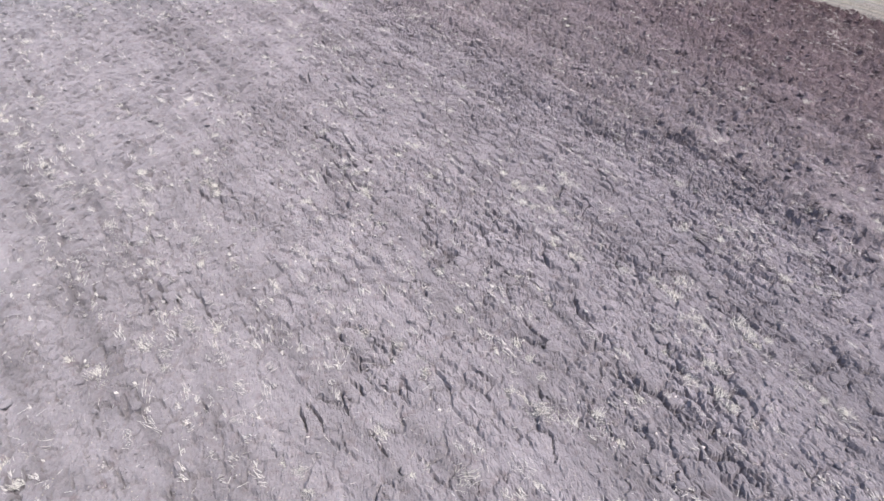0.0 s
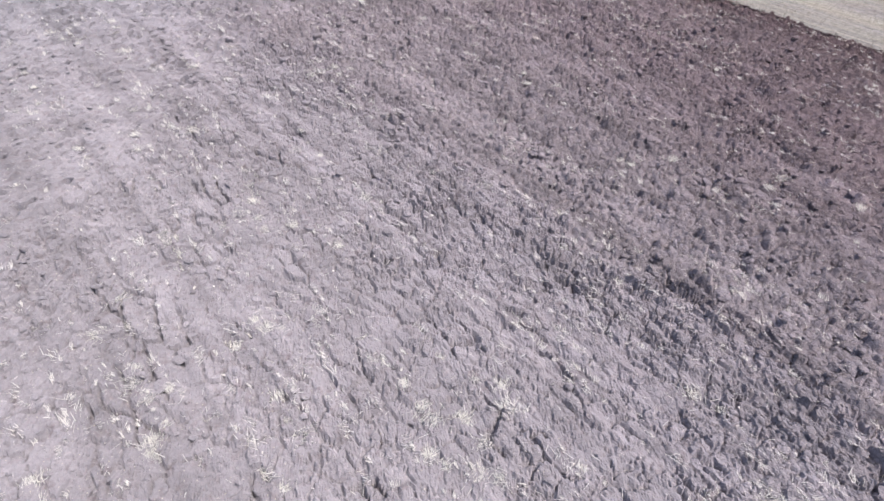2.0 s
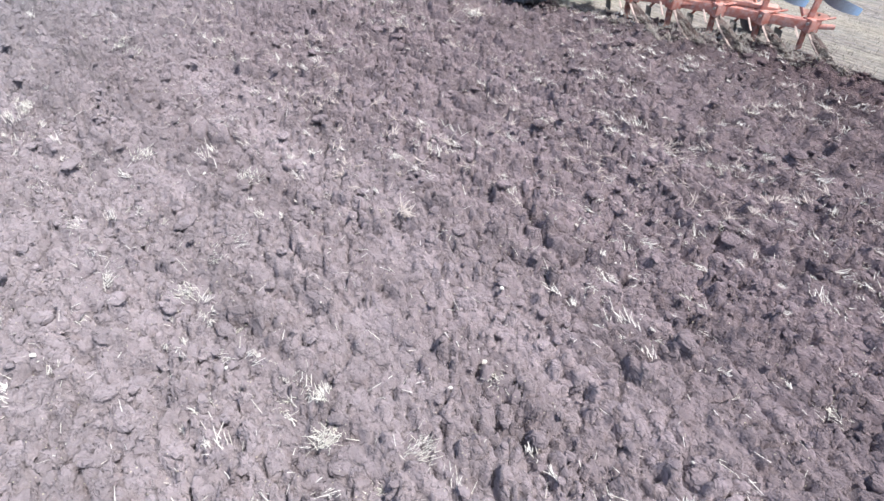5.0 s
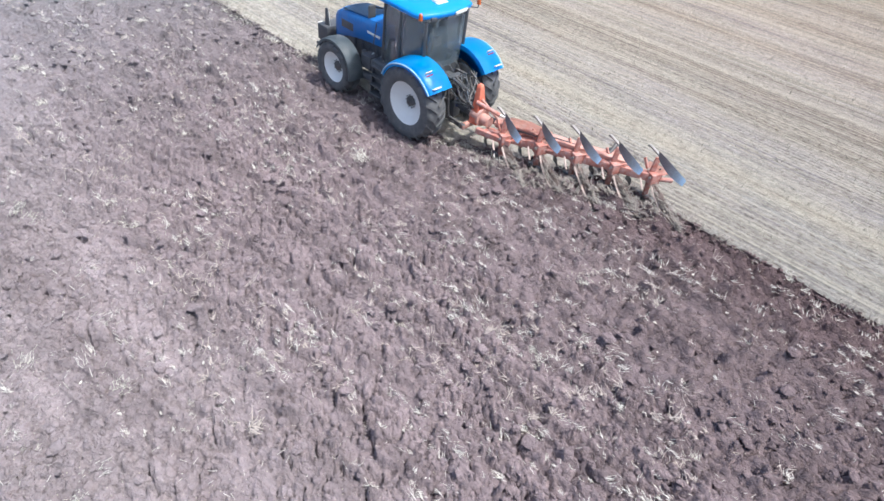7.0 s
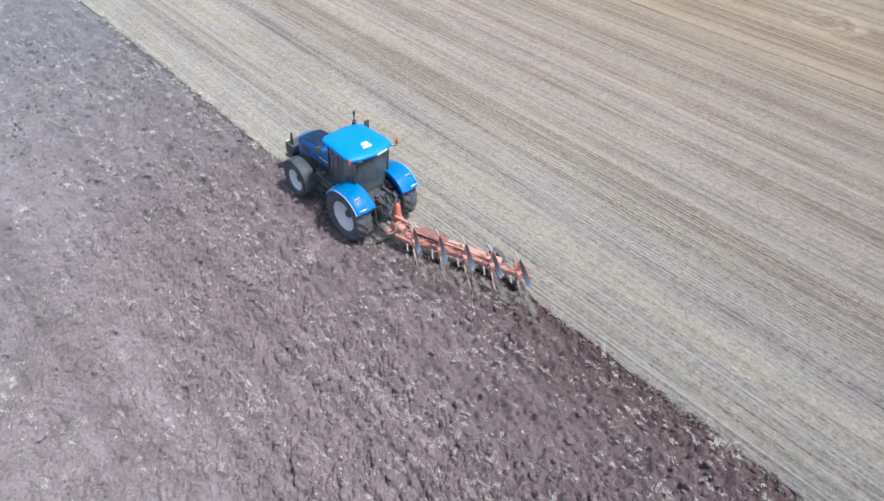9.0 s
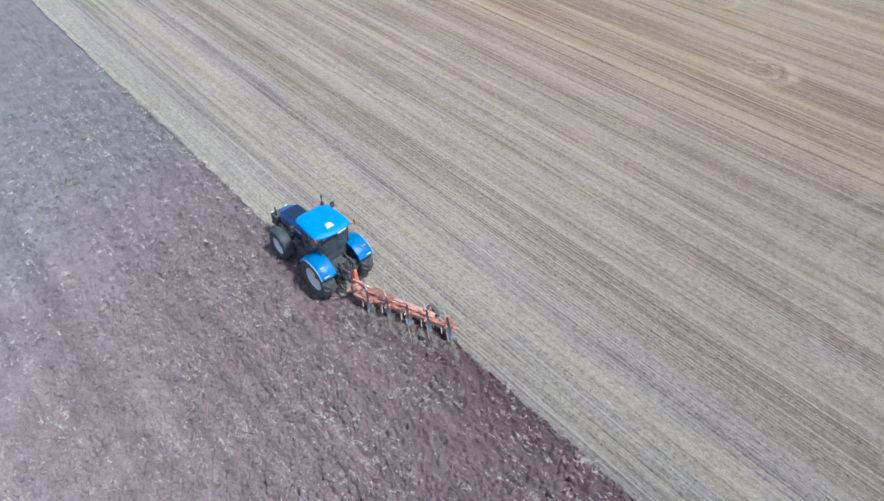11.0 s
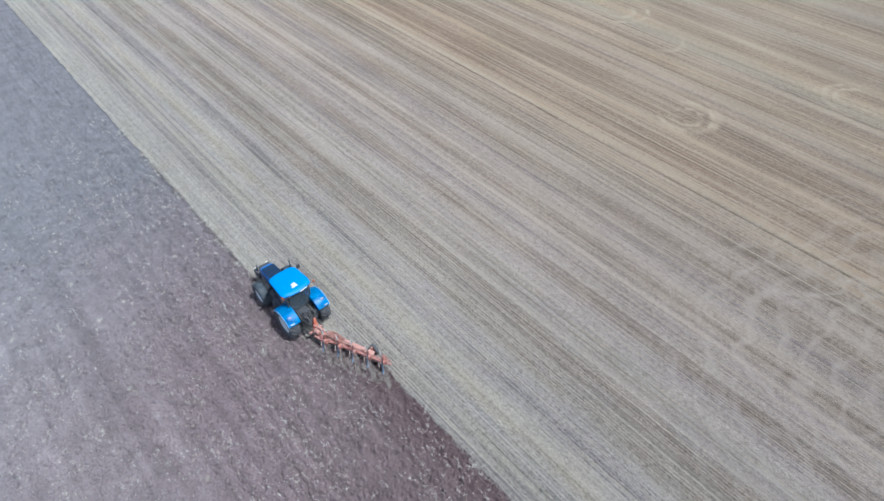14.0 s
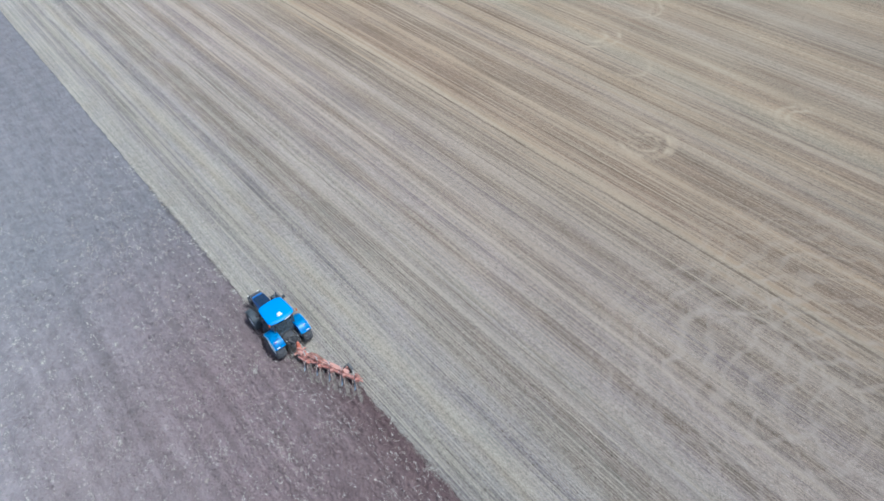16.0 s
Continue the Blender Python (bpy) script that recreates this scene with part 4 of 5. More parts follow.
part("valve_block", box((0.42, 0.16, 0.2), pose(0.02, -0.40, 1.34), 0.03), BLACK, tractor, "dark hydraulic valve block with couplings")
part("hitch", box((0.26, 0.22, 0.42), pose(0, -0.5, 0.62), 0.04), BLACK, tractor)
bm = box((0.72, 0.34, 0.74), pose(0, -0.24, 0.92), 0.06, (0.85, 0.8))
for i in range(5):
    put_mesh(bm, box((0.10, 0.14, 0.16), pose(-0.26 + 0.13 * i, -0.46, 0.86 + 0.10 * (i % 2)), 0.02))
part("rear_housing", bm, IRON, tractor, "dark oily rear gearbox housing")
part("power_shaft", rod((0.0, -0.45, 0.75), (-0.02, -1.1, 0.72), 0.06, sides=12), BLACK, tractor, "black power shaft guard")
for side in (-1, 1):
    part("stabiliser", rod((side * 0.30, -0.25, 0.5), (side * 0.44, -0.95, 0.56), 0.03), STEEL, tractor)
    part("hook_end", box((0.09, 0.16, 0.15), pose(side * 0.43, -1.2, 0.56), 0.03), STEEL, tractor, "worn steel hook of the lower link")
    part("mud_flap", box((0.02, 0.03, 0.42), pose(side * 0.66, -0.72, 1.2, 12), 0.006), BLACK, tractor)
rng = random.Random(4)
for i in range(10):
    x0 = -0.24 + 0.05 * i
    part("coupling", rod((x0, -0.47, 1.30 + 0.07 * (i % 3)), (x0, -0.56, 1.31 + 0.07 * (i % 3)), 0.022, sides=8), STEEL if i % 2 else IRON, tractor)
for i in range(26):
    x0 = -0.36 + 0.03 * i
    pts = [(x0, -0.54, 1.30 + 0.07 * (i % 3)), (x0 + rng.uniform(-0.12, 0.12), -0.70, 1.42 + rng.uniform(-0.12, 0.18)), (x0 * 0.8 + rng.uniform(-0.15, 0.15), -0.95, 1.20 + rng.uniform(-0.2, 0.2)),
           (rng.uniform(-0.2, 0.2), -1.12, 1.0 + rng.uniform(-0.15, 0.15)), (rng.uniform(-0.12, 0.12), -1.32, 0.85)]
    part("hydraulic_hose", tube(pts, 0.012 + 0.007 * (i % 3), 6), (BLACK, IRON, BLACK, STEEL, BLACK, IRON)[i % 6], tractor)
for i in range(4):
    part("cable", tube([(-0.40 + 0.25 * i, -0.05, 1.62), (-0.38 + 0.24 * i, -0.30, 1.50 - 0.03 * i), (-0.30 + 0.2 * i, -0.42, 1.42)], 0.010, 6), BLACK, tractor)

# ---------------------------------------------------------------- plough
plough = tagged(new("plough"), "faded red reversible five-furrow plough behind the tractor", "plough")


def bx(k):
    return -0.01 + 0.375 * k


def by(k):
    return -2.2 - 0.79 * k


BEAM_Z = 0.55
bm = loft([[(cx - hx, cy - hy, z), (cx + hx, cy - hy, z), (cx + hx, cy + hy, z), (cx - hx, cy + hy, z)]
           for cx, cy, z, hx, hy in ((-0.04, -1.34, 0.62, 0.20, 0.13), (-0.02, -1.31, 0.85, 0.15, 0.12), (0.02, -1.27, 1.15, 0.11, 0.09), (0.05, -1.23, 1.45, 0.075, 0.07), (0.06, -1.22, 1.52, 0.05, 0.05))])
bmesh.ops.bevel(bm, geom=list(bm.edges), offset=0.015, segments=1, affect="EDGES")
put_mesh(bm, box((0.30, 0.16, 0.10), pose(-0.03, -1.33, 0.66), 0.03))
part("headstock", bm, RED_BRIGHT, plough, "red-orange upright headstock")
bm = box((0.95, 0.12, 0.12), pose(0, -1.22, 0.56), 0.02)
put_mesh(bm, rod((-0.05, -1.2, 0.80), (-0.08, -1.75, 0.78), 0.15, 0.13, 16))
put_mesh(bm, rod((-0.06, -1.45, 0.8), (-0.065, -1.52, 0.8), 0.21, sides=18))
part("turnover_shaft", bm, PINK, plough, "bleached pinkish red turnover bearing")
part("turnover_cylinder", rod((-0.12, -1.3, 1.15), (0.2, -1.8, 0.92), 0.05), RED, plough)
part("cylinder_rod", rod((0.2, -1.8, 0.92), (0.30, -1.95, 0.86), 0.025), STEEL, plough)
part("beam", bar((-0.13, -1.7, BEAM_Z), (bx(4) + 0.03, by(4) - 0.05, BEAM_Z), 0.19, 0.19, 0.025), RED, plough, "long faded red square beam")
part("adjusting_beam", bar((0.18, -1.75, BEAM_Z + 0.10), (bx(3) - 0.0, by(3) + 0.25, BEAM_Z + 0.06), 0.10, 0.10, 0.015), RED, plough, "second faded red beam")
part("cover_plate", sheet([[(0.06, -1.95, 0.83), (0.46, -2.0, 0.86)], [(0.20, -2.4, 0.85), (0.64, -2.42, 0.88)], [(0.44, -3.0, 0.80), (0.76, -3.0, 0.82)]], 0.06), PINK, plough, "pale sun-bleached red cover plate")
for i in range(3):
    part("beam_hose", tube([(0.02 + 0.05 * i, -1.55, 0.80), (0.16 + 0.05 * i, -2.2, 0.76), (0.62 + 0.04 * i, -3.2, 0.72 + 0.03 * i), (1.05 + 0.03 * i, -4.2, 0.72)], 0.014, 6), BLACK, plough)
part("upper_rail", bar((0.14, -1.75, 0.76), (1.36, -4.70, 0.70), 0.27, 0.08, 0.02), PINK, plough, "pale pink upper rail of the plough")
part("linkage_rod", rod((0.34, -2.2, 0.74), (1.44, -4.5, 0.66), 0.035), RED, plough)
part("top_stay", rod((0.0, -1.36, 1.20), (0.16, -1.85, 0.80), 0.03), PINK, plough)
part("front_arm", bar((0.15, -1.5, 0.68), (0.42, -2.3, 0.70), 0.1, 0.12, 0.02), RED, plough)
part("front_arm", bar((-0.30, -1.55, 0.58), (-0.02, -2.4, 0.52), 0.12, 0.14, 0.02), RED, plough)


def mouldboard(k, sign, t0=0.0, t1=1.0):
    """A twisted plate from the share, ahead of the leg, to the tail, thrown back to the left. sign -1 works in the soil, +1 rides idle above the beam."""
    rows = []
    for t in np.linspace(t0, t1, 9):
        w = 0.25 * (0.25 + 0.75 * math.sin(math.pi * (0.10 + 0.74 * t)))
        row = []
        for h in np.linspace(0, 1, 6):
            side = 0.06 - 0.66 * t ** 1.15 - 0.62 * w * h * (0.5 + 0.6 * t)
            back = 0.30 - 1.18 * t - 0.10 * h * (1 - t)
            up = 0.68 - 0.02 * t - w * h * (0.78 - 0.12 * t)
            row.append((bx(k) + side, by(k) + back, BEAM_Z + sign * up))
        rows.append(row)
    return sheet(rows, 0.014)


for k in range(5):
    x, y = bx(k), by(k)
    body = part("plough_leg", bar((x - 0.02, y + 0.06, BEAM_Z + 0.05), (x + 0.04, y + 0.04, BEAM_Z - 0.52), 0.05, 0.14, 0.015), RED, plough, "red curved plough leg")
    part("leg_bracket", box((0.26, 0.26, 0.26), pose(x, y, BEAM_Z, 0, 0, -25), 0.03), RED, body)
    part("pivot_bolt", rod((x - 0.20, y, BEAM_Z + 0.05), (x + 0.22, y, BEAM_Z + 0.05), 0.03, sides=8), STEEL, body)
    part("trip_spring", rod((x + 0.02, y - 0.05, BEAM_Z - 0.02), (x + 0.20, y - 0.38, BEAM_Z + 0.02), 0.06, 0.05, 10), RED, body, "pale red spring housing")
    part("upper_leg", bar((x - 0.02, y + 0.06, BEAM_Z), (x - 0.0, y + 0.04, BEAM_Z + 0.50), 0.05, 0.12, 0.015), RED, body)
    part("lower_mouldboard", mouldboard(k, -1), SHARE, body, "earth-polished steel mouldboard")
    part("upper_mouldboard", mouldboard(k, 1, 0.2, 1.0), BOARD, body, "grey soil-stained mouldboard with a light blue sheen painted on the tail")
    part("share_pike", bar((x - 0.06, y + 0.02, BEAM_Z + 0.60), (x + 0.02, y + 0.33, BEAM_Z + 0.68), 0.06, 0.04, 0.008), PIKE, body, "pale worn share pike")
    bend, reach = (0.05, -0.03, 0.06, 0.0, 0.04)[k], (0.92, 1.02, 0.88, 0.96, 0.85)[k]
    spine = [Vector((x - 0.05 - bend - 0.44 * t + 1.4 * bend * math.sin(math.pi * t), y - 0.08 - reach * t, BEAM_Z - 0.08 - 0.40 * t ** 0.8)) for t in np.linspace(0, 1, 8)]
    wide = [Vector((0.11, 0.03, 0.09)) * (0.55 + 0.6 * math.sin(math.pi * t)) for t in np.linspace(0, 1, 8)]
    part("mouldboard_tail", sheet([[p - w, p, p + w * 0.9 + Vector((0, 0, -0.03))] for p, w in zip(spine, wide)], 0.018), TAIL, body, "brown soil-scoured tail of the working mouldboard")
    part("mouldboard_edge", tube([p - w * 1.05 for p, w in zip(spine, wide)], 0.026, 7, 0.6), EDGE, body, "scoured pinkish grey rear edge of the working mouldboard")
    part("skimmer_arm", tube([(x - 0.06, y + 0.30, BEAM_Z - 0.02), (x - 0.20, y + 0.18, BEAM_Z - 0.06), (x - 0.30, y + 0.02, BEAM_Z - 0.22)], 0.022, 6, 0.5), EDGE, body)
    part("spring_plate", sheet([[(x + 0.04 + 0.1 * a, y + 0.28 - 0.5 * b, BEAM_Z + 0.13 + 0.03 * a) for a in (0, 1, 2)] for b in (0, 0.5, 1)], 0.02), PINK, body, "sun-bleached pink guard plate")
    for n in range(3):
        part("plate_bolt", rod((x + 0.08 + 0.07 * n, y + 0.12 - 0.16 * n, BEAM_Z + 0.13), (x + 0.08 + 0.07 * n, y + 0.12 - 0.16 * n, BEAM_Z + 0.19), 0.022, sides=6), IRON, body)
    part("upper_skimmer_stem", bar((x + 0.05, y + 0.2, BEAM_Z + 0.1), (x + 0.10, y + 0.36, BEAM_Z + 0.30), 0.04, 0.06, 0.008), RED, body)
    part("stay_bar", rod((x - 0.05, y - 0.1, BEAM_Z + 0.12), (x + 0.30, y - 0.30, BEAM_Z + 0.16), 0.022), RED, body)
    part("share_point", box((0.07, 0.32, 0.03), pose(x + 0.07, y + 0.42, BEAM_Z - 0.68, -8, 0, -4), 0.008, (0.5, 0.8)), IRON, body)
    part("upper_share_point", box((0.05, 0.26, 0.03), pose(x + 0.02, y + 0.24, BEAM_Z + 0.64, 10, 0, 4), 0.008, (0.5, 0.8)), IRON, body, "pale worn share point")
    part("landside", box((0.03, 0.55, 0.14), pose(x + 0.08, y + 0.02, BEAM_Z - 0.62), 0.006), SHARE, body)
    part("skimmer", sheet([[(x + 0.05 - 0.14 * t - 0.04 * h, y + 0.62 - 0.22 * t, BEAM_Z - 0.42 + 0.2 * h) for h in (0, 0.5, 1)] for t in (0, 0.5, 1)], 0.01), SHARE, body)
    part("skimmer_stem", bar((x + 0.0, y + 0.36, BEAM_Z), (x + 0.02, y + 0.55, BEAM_Z - 0.28), 0.03, 0.05, 0.005), RED, body)
wheel_root = part("depth_wheel", spin([(0.05, 0.05), (0.18, 0.06), (0.18, -0.06), (0.05, -0.05)], 24, Matrix.Translation((1.72, -4.25, 0.30))), RED, plough, "plough depth wheel")
part("tyre", spin([(0.17, 0.07), (0.24, 0.105), (0.31, 0.09), (0.335, 0.04), (0.335, -0.04), (0.31, -0.09), (0.24, -0.105), (0.17, -0.07)], 28, Matrix.Translation((1.72, -4.25, 0.30))), RUBBER, wheel_root, "black rubber tyre")
bm = bar((0.95, -4.35, BEAM_Z + 0.02), (1.55, -4.25, BEAM_Z + 0.12), 0.08, 0.10)
put_mesh(bm, bar((1.55, -4.25, BEAM_Z + 0.12), (1.58, -4.25, 0.28), 0.06, 0.08))
put_mesh(bm, rod((1.52, -4.25, 0.3), (1.76, -4.25, 0.3), 0.03))
part("wheel_arm", bm, RED, wheel_root)
part("wheel_damper", rod((1.20, -4.3, BEAM_Z + 0.16), (1.55, -4.26, BEAM_Z + 0.30), 0.045), IRON, wheel_root)


# ---------------------------------------------------------------- loose things on the soil
rs = np.random.RandomState(7)


def tufts(name, x, y, z, count, length, spread, lean, width, material, label, seed, along=False):
    """Bundles of thin flat blades, each a narrow pointed strip."""
    r = np.random.RandomState(seed)
    n = len(x)
    verts, faces = [], []
    X0 = np.repeat(x, count) + r.normal(0, 1, n * count) * np.repeat(spread, count)
    Y0 = np.repeat(y, count) + r.normal(0, 1, n * count) * np.repeat(spread, count)
    Z0 = np.repeat(z, count)
    m = n * count
    az = np.repeat(r.uniform(0, 2 * math.pi, n), count) + r.normal(0, 0.7, m)
    if along:
        X0 = np.repeat(x, count) + r.normal(0, 0.6, m) * np.repeat(spread, count)
        Y0 = np.repeat(y, count) + r.normal(0, 1.5, m) * np.repeat(spread, count)
        az = np.repeat(np.where(r.rand(n) < 0.5, 0.5, 1.5) * math.pi + r.normal(0, 0.7, n), count) + r.normal(0, 0.35, m)
    tip = np.clip(r.normal(lean, 0.28, m), 0.02, 1.5)
    L = np.repeat(length, count) * r.uniform(0.5, 1.25, m)
    d = np.stack([np.cos(az) * np.sin(tip), np.sin(az) * np.sin(tip), np.cos(tip)], -1)
    s = np.stack([-np.sin(az), np.cos(az), np.zeros(m)], -1) * (width * r.uniform(0.6, 1.4, m))[:, None]
    base = np.stack([X0, Y0, Z0 - 0.01], -1)
    v = np.stack([base - s, base + s, base + d * L[:, None] + s * 0.5, base + d * L[:, None] - s * 0.5], 1).reshape(-1, 3)
    f = np.arange(m * 4).reshape(-1, 4)
    return tagged(raw_mesh(name, v, f, material), label, "straw", kind="stuff")


# straw tufts in broken lines along the furrows
n = 22000
tx = -31 + 32.2 * rs.rand(n)
ty = -23 + 52 * rs.rand(n)
lane = EDGE_NEW + FURROW * np.round((tx - EDGE_NEW) / FURROW) + rs.normal(0, 0.10, n)
drawn = fbm(lane * 0.9, ty * 0.55, 71, 3) + 0.35 * (hash2(np.round((lane - EDGE_NEW) / FURROW), lane * 0, 3) - 0.5)
keep = ((drawn > 0.545 - 0.05 * smooth01(-7, -2, tx) * (ty < -3)) | (rs.rand(n) < 0.08 + 0.10 * smooth01(-8, -2, tx) * (ty < -3))) & (lane < edge_x(ty) - 0.35)
tx, ty = lane[keep], ty[keep]
big = rs.rand(len(tx)) ** 2.2
tufts("straw_tufts", tx, ty, soil_height(tx, ty) + 0.014, 14, 0.05 + 0.10 * big, 0.014 + 0.06 * big, 1.15, 0.0040, STRAW, "pale straw tufts sticking out of ploughed soil", 1, True)
# thick clumps of straw, buried by the root, in short chains
n = 560
tx, ty = -31 + 30 * rs.rand(n), -22 + 40 * rs.rand(n)
tx, ty = np.repeat(tx, 3), np.repeat(ty, 3)
ty = ty + np.tile((-0.28, 0.0, 0.30), n) * rs.uniform(0.7, 1.5, 3 * n)
tx = tx + rs.normal(0, 0.07, 3 * n)
keep = (rs.rand(3 * n) < 0.65 - 0.30 * smooth01(-17, -13, tx)) & (tx < edge_x(ty) - 0.4)
tx, ty = tx[keep], ty[keep]
big = rs.rand(len(tx)) ** 1.5
tufts("straw_clumps", tx, ty, soil_height(tx, ty) + 0.01, 70, 0.06 + 0.06 * big, 0.04 + 0.055 * big, 1.05, 0.0030, CLUMP, "thick pale clumps of straw half buried in the soil", 41)
# wisps of straw dragged up by the last passes, lying in loose patches
n = 5200
tx, ty = -8.5 + 9.6 * rs.rand(n), -21 + 44 * rs.rand(n)
keep = (fbm(tx * 0.8, ty * 0.45, 87, 3) + 0.06 * rs.normal(0, 1, n) - 0.08 * (1 - smooth01(-7.5, -4.5, tx)) > 0.54) & (tx < edge_x(ty) - 0.5)
tx, ty = tx[keep], ty[keep]
big = rs.rand(len(tx)) ** 1.5
tufts("straw_wisps", tx, ty, soil_height(tx, ty) + 0.02, 8, 0.09 + 0.12 * big, 0.02 + 0.03 * big, 1.3, 0.0055, WISP, "pinkish grey straw wisps lying in patches on fresh furrows", 51)
# straw fringe hanging over the lip of the furrow
n = 1300
ty = -34 + 56 * rs.rand(n)
tx = edge_x(ty) + rs.normal(0.02, 0.09, n)
keep = fbm(ty * 1.2, tx * 0.3, 77, 3) > 0.42
tx, ty = tx[keep], ty[keep]
tufts("furrow_fringe", tx, ty, np.where(tx < edge_x(ty), -0.02, 0.01), 9, 0.07 + 0.12 * rs.rand(len(tx)), 0.03 + 0.03 * rs.rand(len(tx)), 1.1, 0.006, RESIDUE, "straw fringe hanging over the furrow edge", 21)
# pale straw and roots left along the lip
n = 700
ty = -34 + 60 * rs.rand(n)
tx = edge_x(ty) - 0.10 + rs.normal(0.0, 0.10, n)
keep = fbm(ty * 0.9, tx * 0.3, 79, 3) > 0.46
tx, ty = tx[keep], ty[keep]
tufts("lip_straw", tx, ty, np.where(tx < edge_x(ty), -0.02, 0.01), 16, 0.06 + 0.08 * rs.rand(len(tx)), 0.03 + 0.04 * rs.rand(len(tx)), 1.15, 0.005, CLUMP, "pale straw and roots left along the furrow lip", 23)
# single lying straws
n = 19000
tx, ty = -30 + 31 * rs.rand(n), -23 + 49 * rs.rand(n)
ok = tx < edge_x(ty) - 0.1
tx, ty = tx[ok], ty[ok]
tufts("loose_straws", tx, ty, soil_height(tx, ty) + 0.012, 1, 0.05 + 0.11 * rs.rand(len(tx)), np.zeros(len(tx)), 1.42, 0.0038, STRAW, "loose pale straws lying on the clods", 2)
# straw trailing back over the working mouldboards
n = 300
body_of, run = rs.randint(0, 5, n), rs.rand(n) ** 0.8
tx = bx(body_of) - 0.05 - 0.50 * run + rs.normal(0, 0.035, n)
ty = by(body_of) - 0.10 - 1.05 * run + rs.normal(0, 0.06, n)
lift = np.maximum(np.where(tx < edge_x(ty), soil_height(tx, ty), 0.0) + 0.02, 0.42 - 0.42 * run + rs.normal(0, 0.03, n))
tufts("trailing_straw", tx, ty, lift, 9, 0.08 + 0.14 * rs.rand(n), np.full(n, 0.03), 1.25, 0.006, RESIDUE, "grey straw trailing over the working mouldboards", 33, True)
# straw and weeds rolling over the plough bodies, in tangled heaps
heaps = []
for k in range(5):
    for c in range(9):
        heaps.append((bx(k) - 0.12 - 0.55 * rs.rand(), by(k) - 0.05 - 0.75 * rs.rand() + 0.2 * (c % 2), 0.05 + 0.09 * rs.rand()))
for c in range(12):
    heaps.append((-0.75 + 0.85 * rs.rand(), -0.95 - 1.05 * rs.rand(), 0.06 + 0.07 * rs.rand()))
heaps = np.array(heaps)
pick = rs.randint(0, len(heaps), 420)
spot = rs.normal(0, 1, (420, 2)) * heaps[pick, 2:3]
tx, ty = heaps[pick, 0] + spot[:, 0], heaps[pick, 1] + spot[:, 1]
up = 0.16 * np.exp(-(spot ** 2).sum(1) / heaps[pick, 2] ** 2) * rs.rand(420)
tufts("turned_residue", tx, ty, np.where(tx < edge_x(ty), soil_height(tx, ty), 0.0) + up, 11, 0.05 + 0.10 * rs.rand(420), 0.02 + 0.03 * rs.rand(420), 1.15, 0.007, RESIDUE, "tangled straw and weeds rolling under the plough bodies", 3)


def lumps(name, x, y, z, size, material, label, category, seed, sink=0.3, flat=0.7, level=1):
    """Angular lumps: jittered twenty-sided solids."""
    r = np.random.RandomState(seed)
    ico = bmesh.new()
    bmesh.ops.create_icosphere(ico, subdivisions=level, radius=1)
    base = np.array([v.co for v in ico.verts])
    tri = np.array([[v.index for v in f.verts] for f in ico.faces if f.normal.z > -0.6])  # the underside is buried
    ico.free()
    n, m = len(x), len(base)
    amount = 0.28 if level == 1 else 0.13
    v = base[None] * (1 + r.uniform(-amount, amount, (n, m, 1)))
    v = v * (1 + 0.22 * np.sin(base[None] @ r.normal(0, 2.2, (3, 1)) + r.uniform(0, 6, (n, 1, 1))))
    v = v * np.stack([r.uniform(0.7, 1.3, n), r.uniform(0.7, 1.3, n), np.full(n, flat) * r.uniform(0.7, 1.2, n)], -1)[:, None]
    a = r.uniform(0, 2 * math.pi, n)
    c, s = np.cos(a)[:, None], np.sin(a)[:, None]
    v = np.stack([v[..., 0] * c - v[..., 1] * s, v[..., 0] * s + v[..., 1] * c, v[..., 2]], -1) * size[:, None, None]
    v = v + np.stack([x, y, z + size * flat * (1 - sink) * 0.25], -1)[:, None]
    f = tri[None] + (np.arange(n) * m)[:, None, None]
    return tagged(raw_mesh(name, v.reshape(-1, 3), f.reshape(-1, 3), material), label, category, kind="stuff")


def scatter(n, seed):
    r = np.random.RandomState(seed)
    x, y = -30 + 31.4 * r.rand(n), -23 + 44 * r.rand(n) ** 1.15
    want = 0.35 + 0.45 * smooth01(-17.2, -14.8, x) + 0.55 * smooth01(-10, -4, x) + 0.2 * ((x > -23.5) & (x < -20))
    want = want * np.clip(3.2 * fbm(x * 0.9, y * 0.6, 57, 3) - 0.9, 0.08, 1.5)
    ok = (r.rand(n) < want) & (x < edge_x(y) - 0.02)
    return x[ok], y[ok]


cx, cy = scatter(50000, 11)
lumps("loose_clods", cx, cy, soil_height(cx, cy), 0.014 + 0.055 * rs.rand(len(cx)) ** 2.0, SOIL, "small loose soil clods scattered over the furrows", "soil clods", 5)
cx, cy = scatter(5200, 12)
lumps("large_clods", cx, cy, soil_height(cx, cy), 0.04 + 0.075 * rs.rand(len(cx)) ** 2, SOIL, "large broken soil clods on the ploughed land", "soil clods", 9, sink=0.9, flat=0.42, level=2)
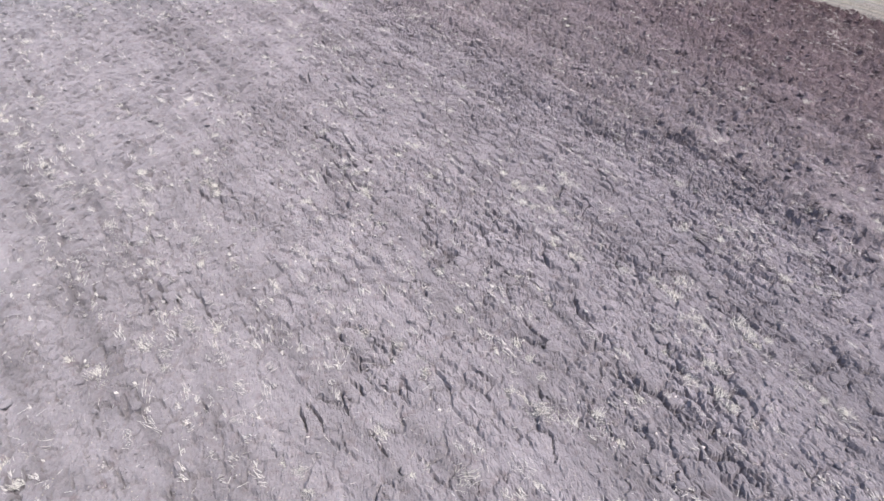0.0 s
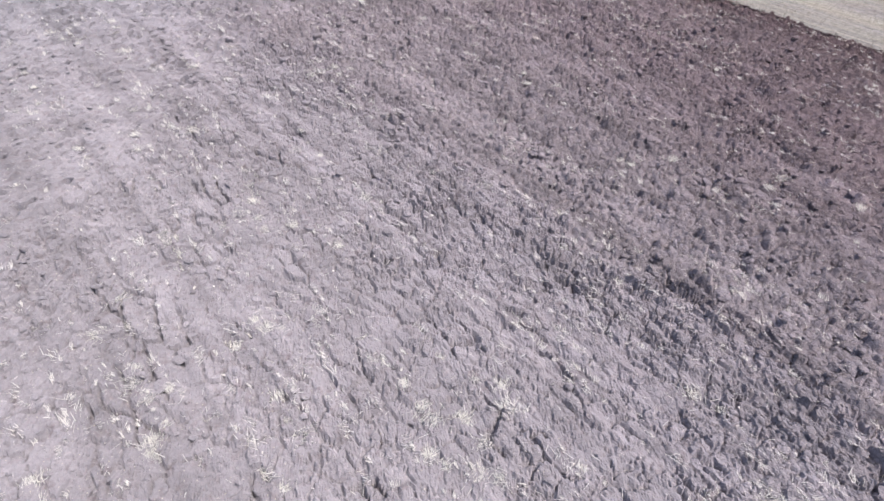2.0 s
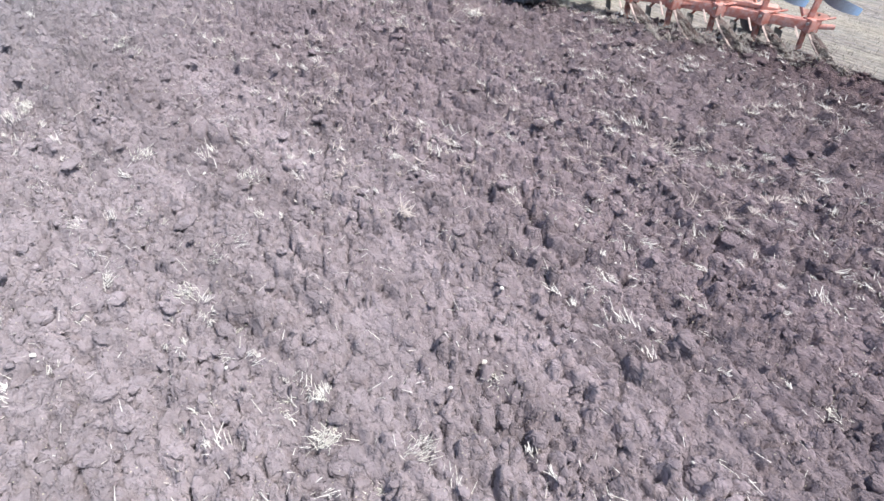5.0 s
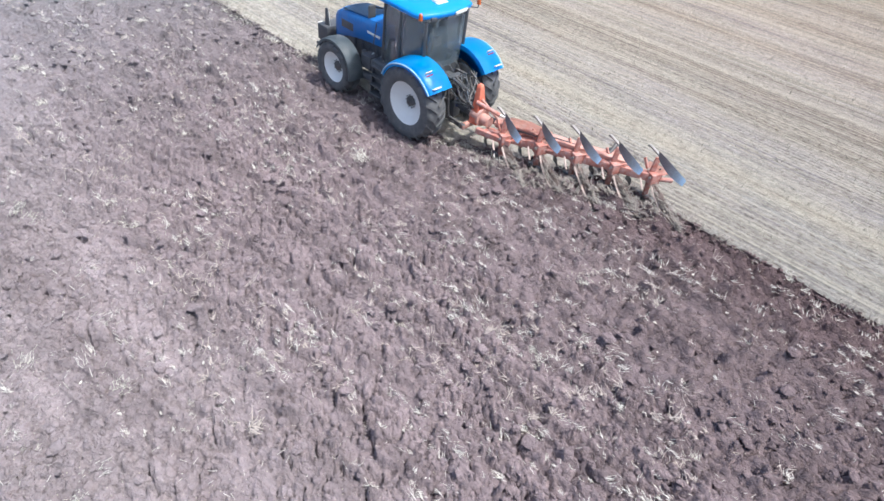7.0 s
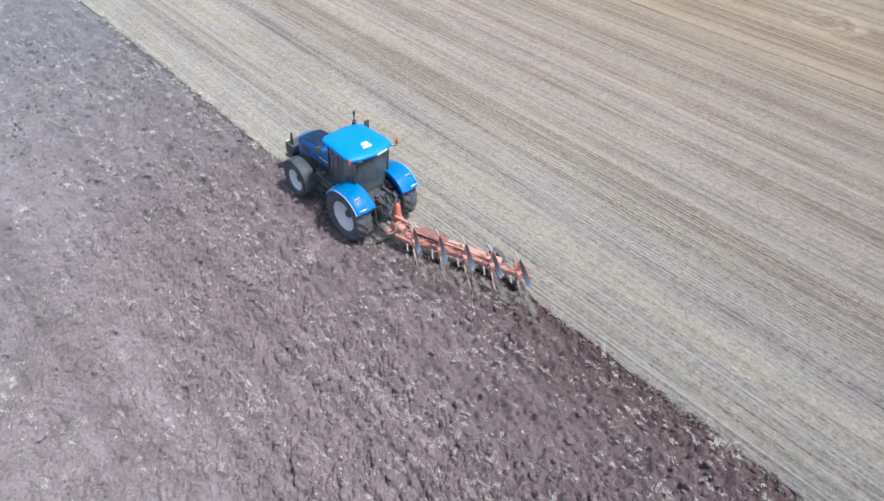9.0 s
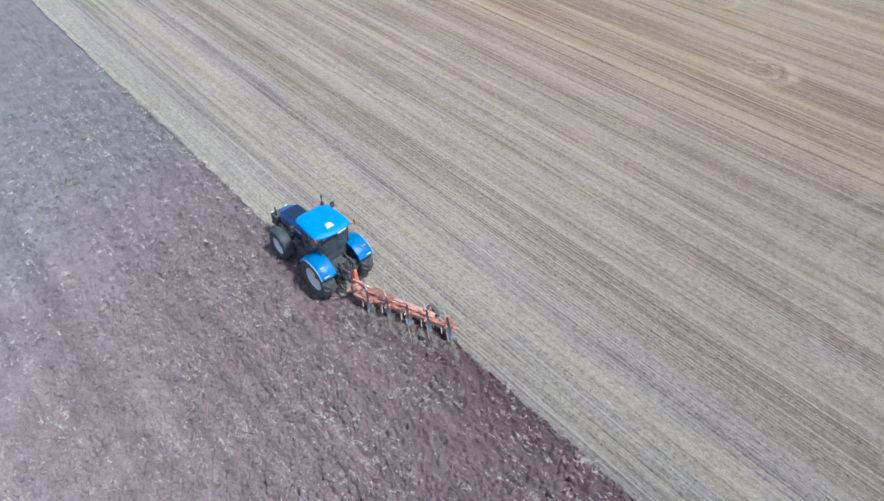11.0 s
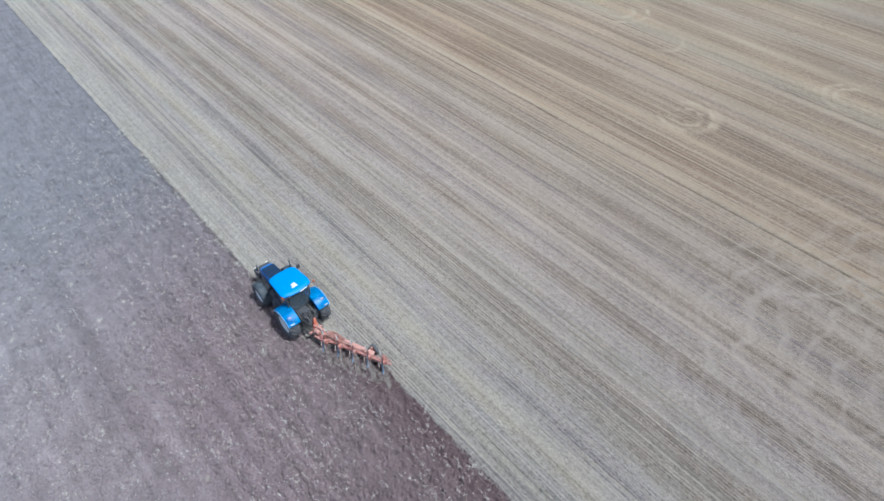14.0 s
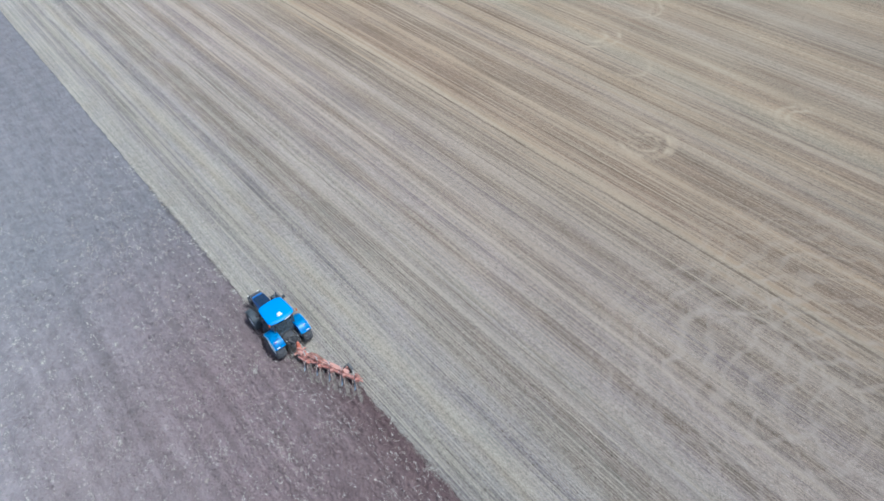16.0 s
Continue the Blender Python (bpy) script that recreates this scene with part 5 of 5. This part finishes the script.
# crumbled soil along the lip of the open furrow
n = 5200
cy = -34 + 56 * rs.rand(n)
cx = edge_x(cy) - np.abs(rs.normal(0.0, 0.22, n)) + 0.03
lumps("furrow_crumbs", cx, cy, np.where(cx < edge_x(cy), soil_height(cx, cy), 0.0), 0.015 + 0.05 * rs.rand(n) ** 2, SOIL, "crumbled soil along the furrow edge", "soil clods", 10)
n = 420
cx, cy = -30 + 31 * rs.rand(n), -23 + 38 * rs.rand(n)
ok = cx < edge_x(cy) - 0.1
cx, cy = cx[ok], cy[ok]
lumps("pale_stones", cx, cy, soil_height(cx, cy), 0.012 + 0.02 * rs.rand(len(cx)), STONE, "small pale stones lying on the soil", "stones", 6)

# standing stubble in drill rows
sx, sy = np.meshgrid((np.arange(-3, 181) + 0.25) * ROW, np.arange(-34.0, 46.0, 0.15), indexing="ij")
sx, sy = sx.ravel(), sy.ravel()
thin = (1 - smooth01(10, 29, sx)) * (1 - smooth01(14, 44, sy)) * smooth01(-33, -22, sy)
sx = sx + rs.normal(0, 0.06, len(sx))
sy = sy + rs.uniform(-0.14, 0.14, len(sy))
band = fbm(sx * 0.9, sy * 0.08, 83, 3)
ok = (sx > edge_x(sy) + 0.04) & (rs.rand(len(sx)) < (0.35 + 0.9 * band) * thin)
for wx0, wy0, r0 in ((0.98, 0.0, 0.42), (0.96, 2.9, 0.36)):
    ok &= ~((np.abs(sx - wx0) < r0 * 0.8) & (sy < wy0 + r0) & (sy > -6))
sx, sy = sx[ok], sy[ok]
tufts("stubble_stems", sx, sy, np.zeros(len(sx)), 3, 0.04 + 0.05 * rs.rand(len(sx)), np.full(len(sx), 0.03), 0.6, 0.006, STEMS, "cut straw stems standing in drill rows", 8)

# single large clods lying on the ploughed land, pieces of the field
clod_meshes = []
for c in range(12):
    r = random.Random(100 + c)
    bm = bmesh.new()
    bmesh.ops.create_icosphere(bm, subdivisions=2, radius=1)
    tilt_axis = Vector((r.uniform(-1, 1), r.uniform(-1, 1), r.uniform(-0.4, 0.4)))
    for v in bm.verts:
        k = 1 + 0.20 * math.sin(v.co.dot(tilt_axis) * 2.6 + c) + r.uniform(-0.10, 0.10)
        v.co = Vector((v.co.x * k * r.uniform(0.98, 1.02), v.co.y * k * (0.72 + 0.05 * (c % 4)), max(-0.5, min(0.42, v.co.z * k * 0.62))))
    me = bpy.data.meshes.new("clod")
    bm.to_mesh(me)
    bm.free()
    me.materials.append(SOIL)
    clod_meshes.append(me)
rc = random.Random(31)
for i in range(300):
    cx, cy = rc.uniform(-19.0, -4.5), rc.uniform(-14.0, 1.0)
    size = 0.05 + 0.085 * rc.random() ** 2.2
    here_z = float(soil_height(np.array([cx]), np.array([cy]))[0])
    clod = new("clod", clod_meshes[i % 12])
    clod.parent = ploughed
    clod.matrix_basis = pose(cx, cy, here_z - 0.10 * size, rc.uniform(-14, 14), rc.uniform(-14, 14), rc.uniform(0, 360)) @ Matrix.Diagonal((size, size, size, 1))
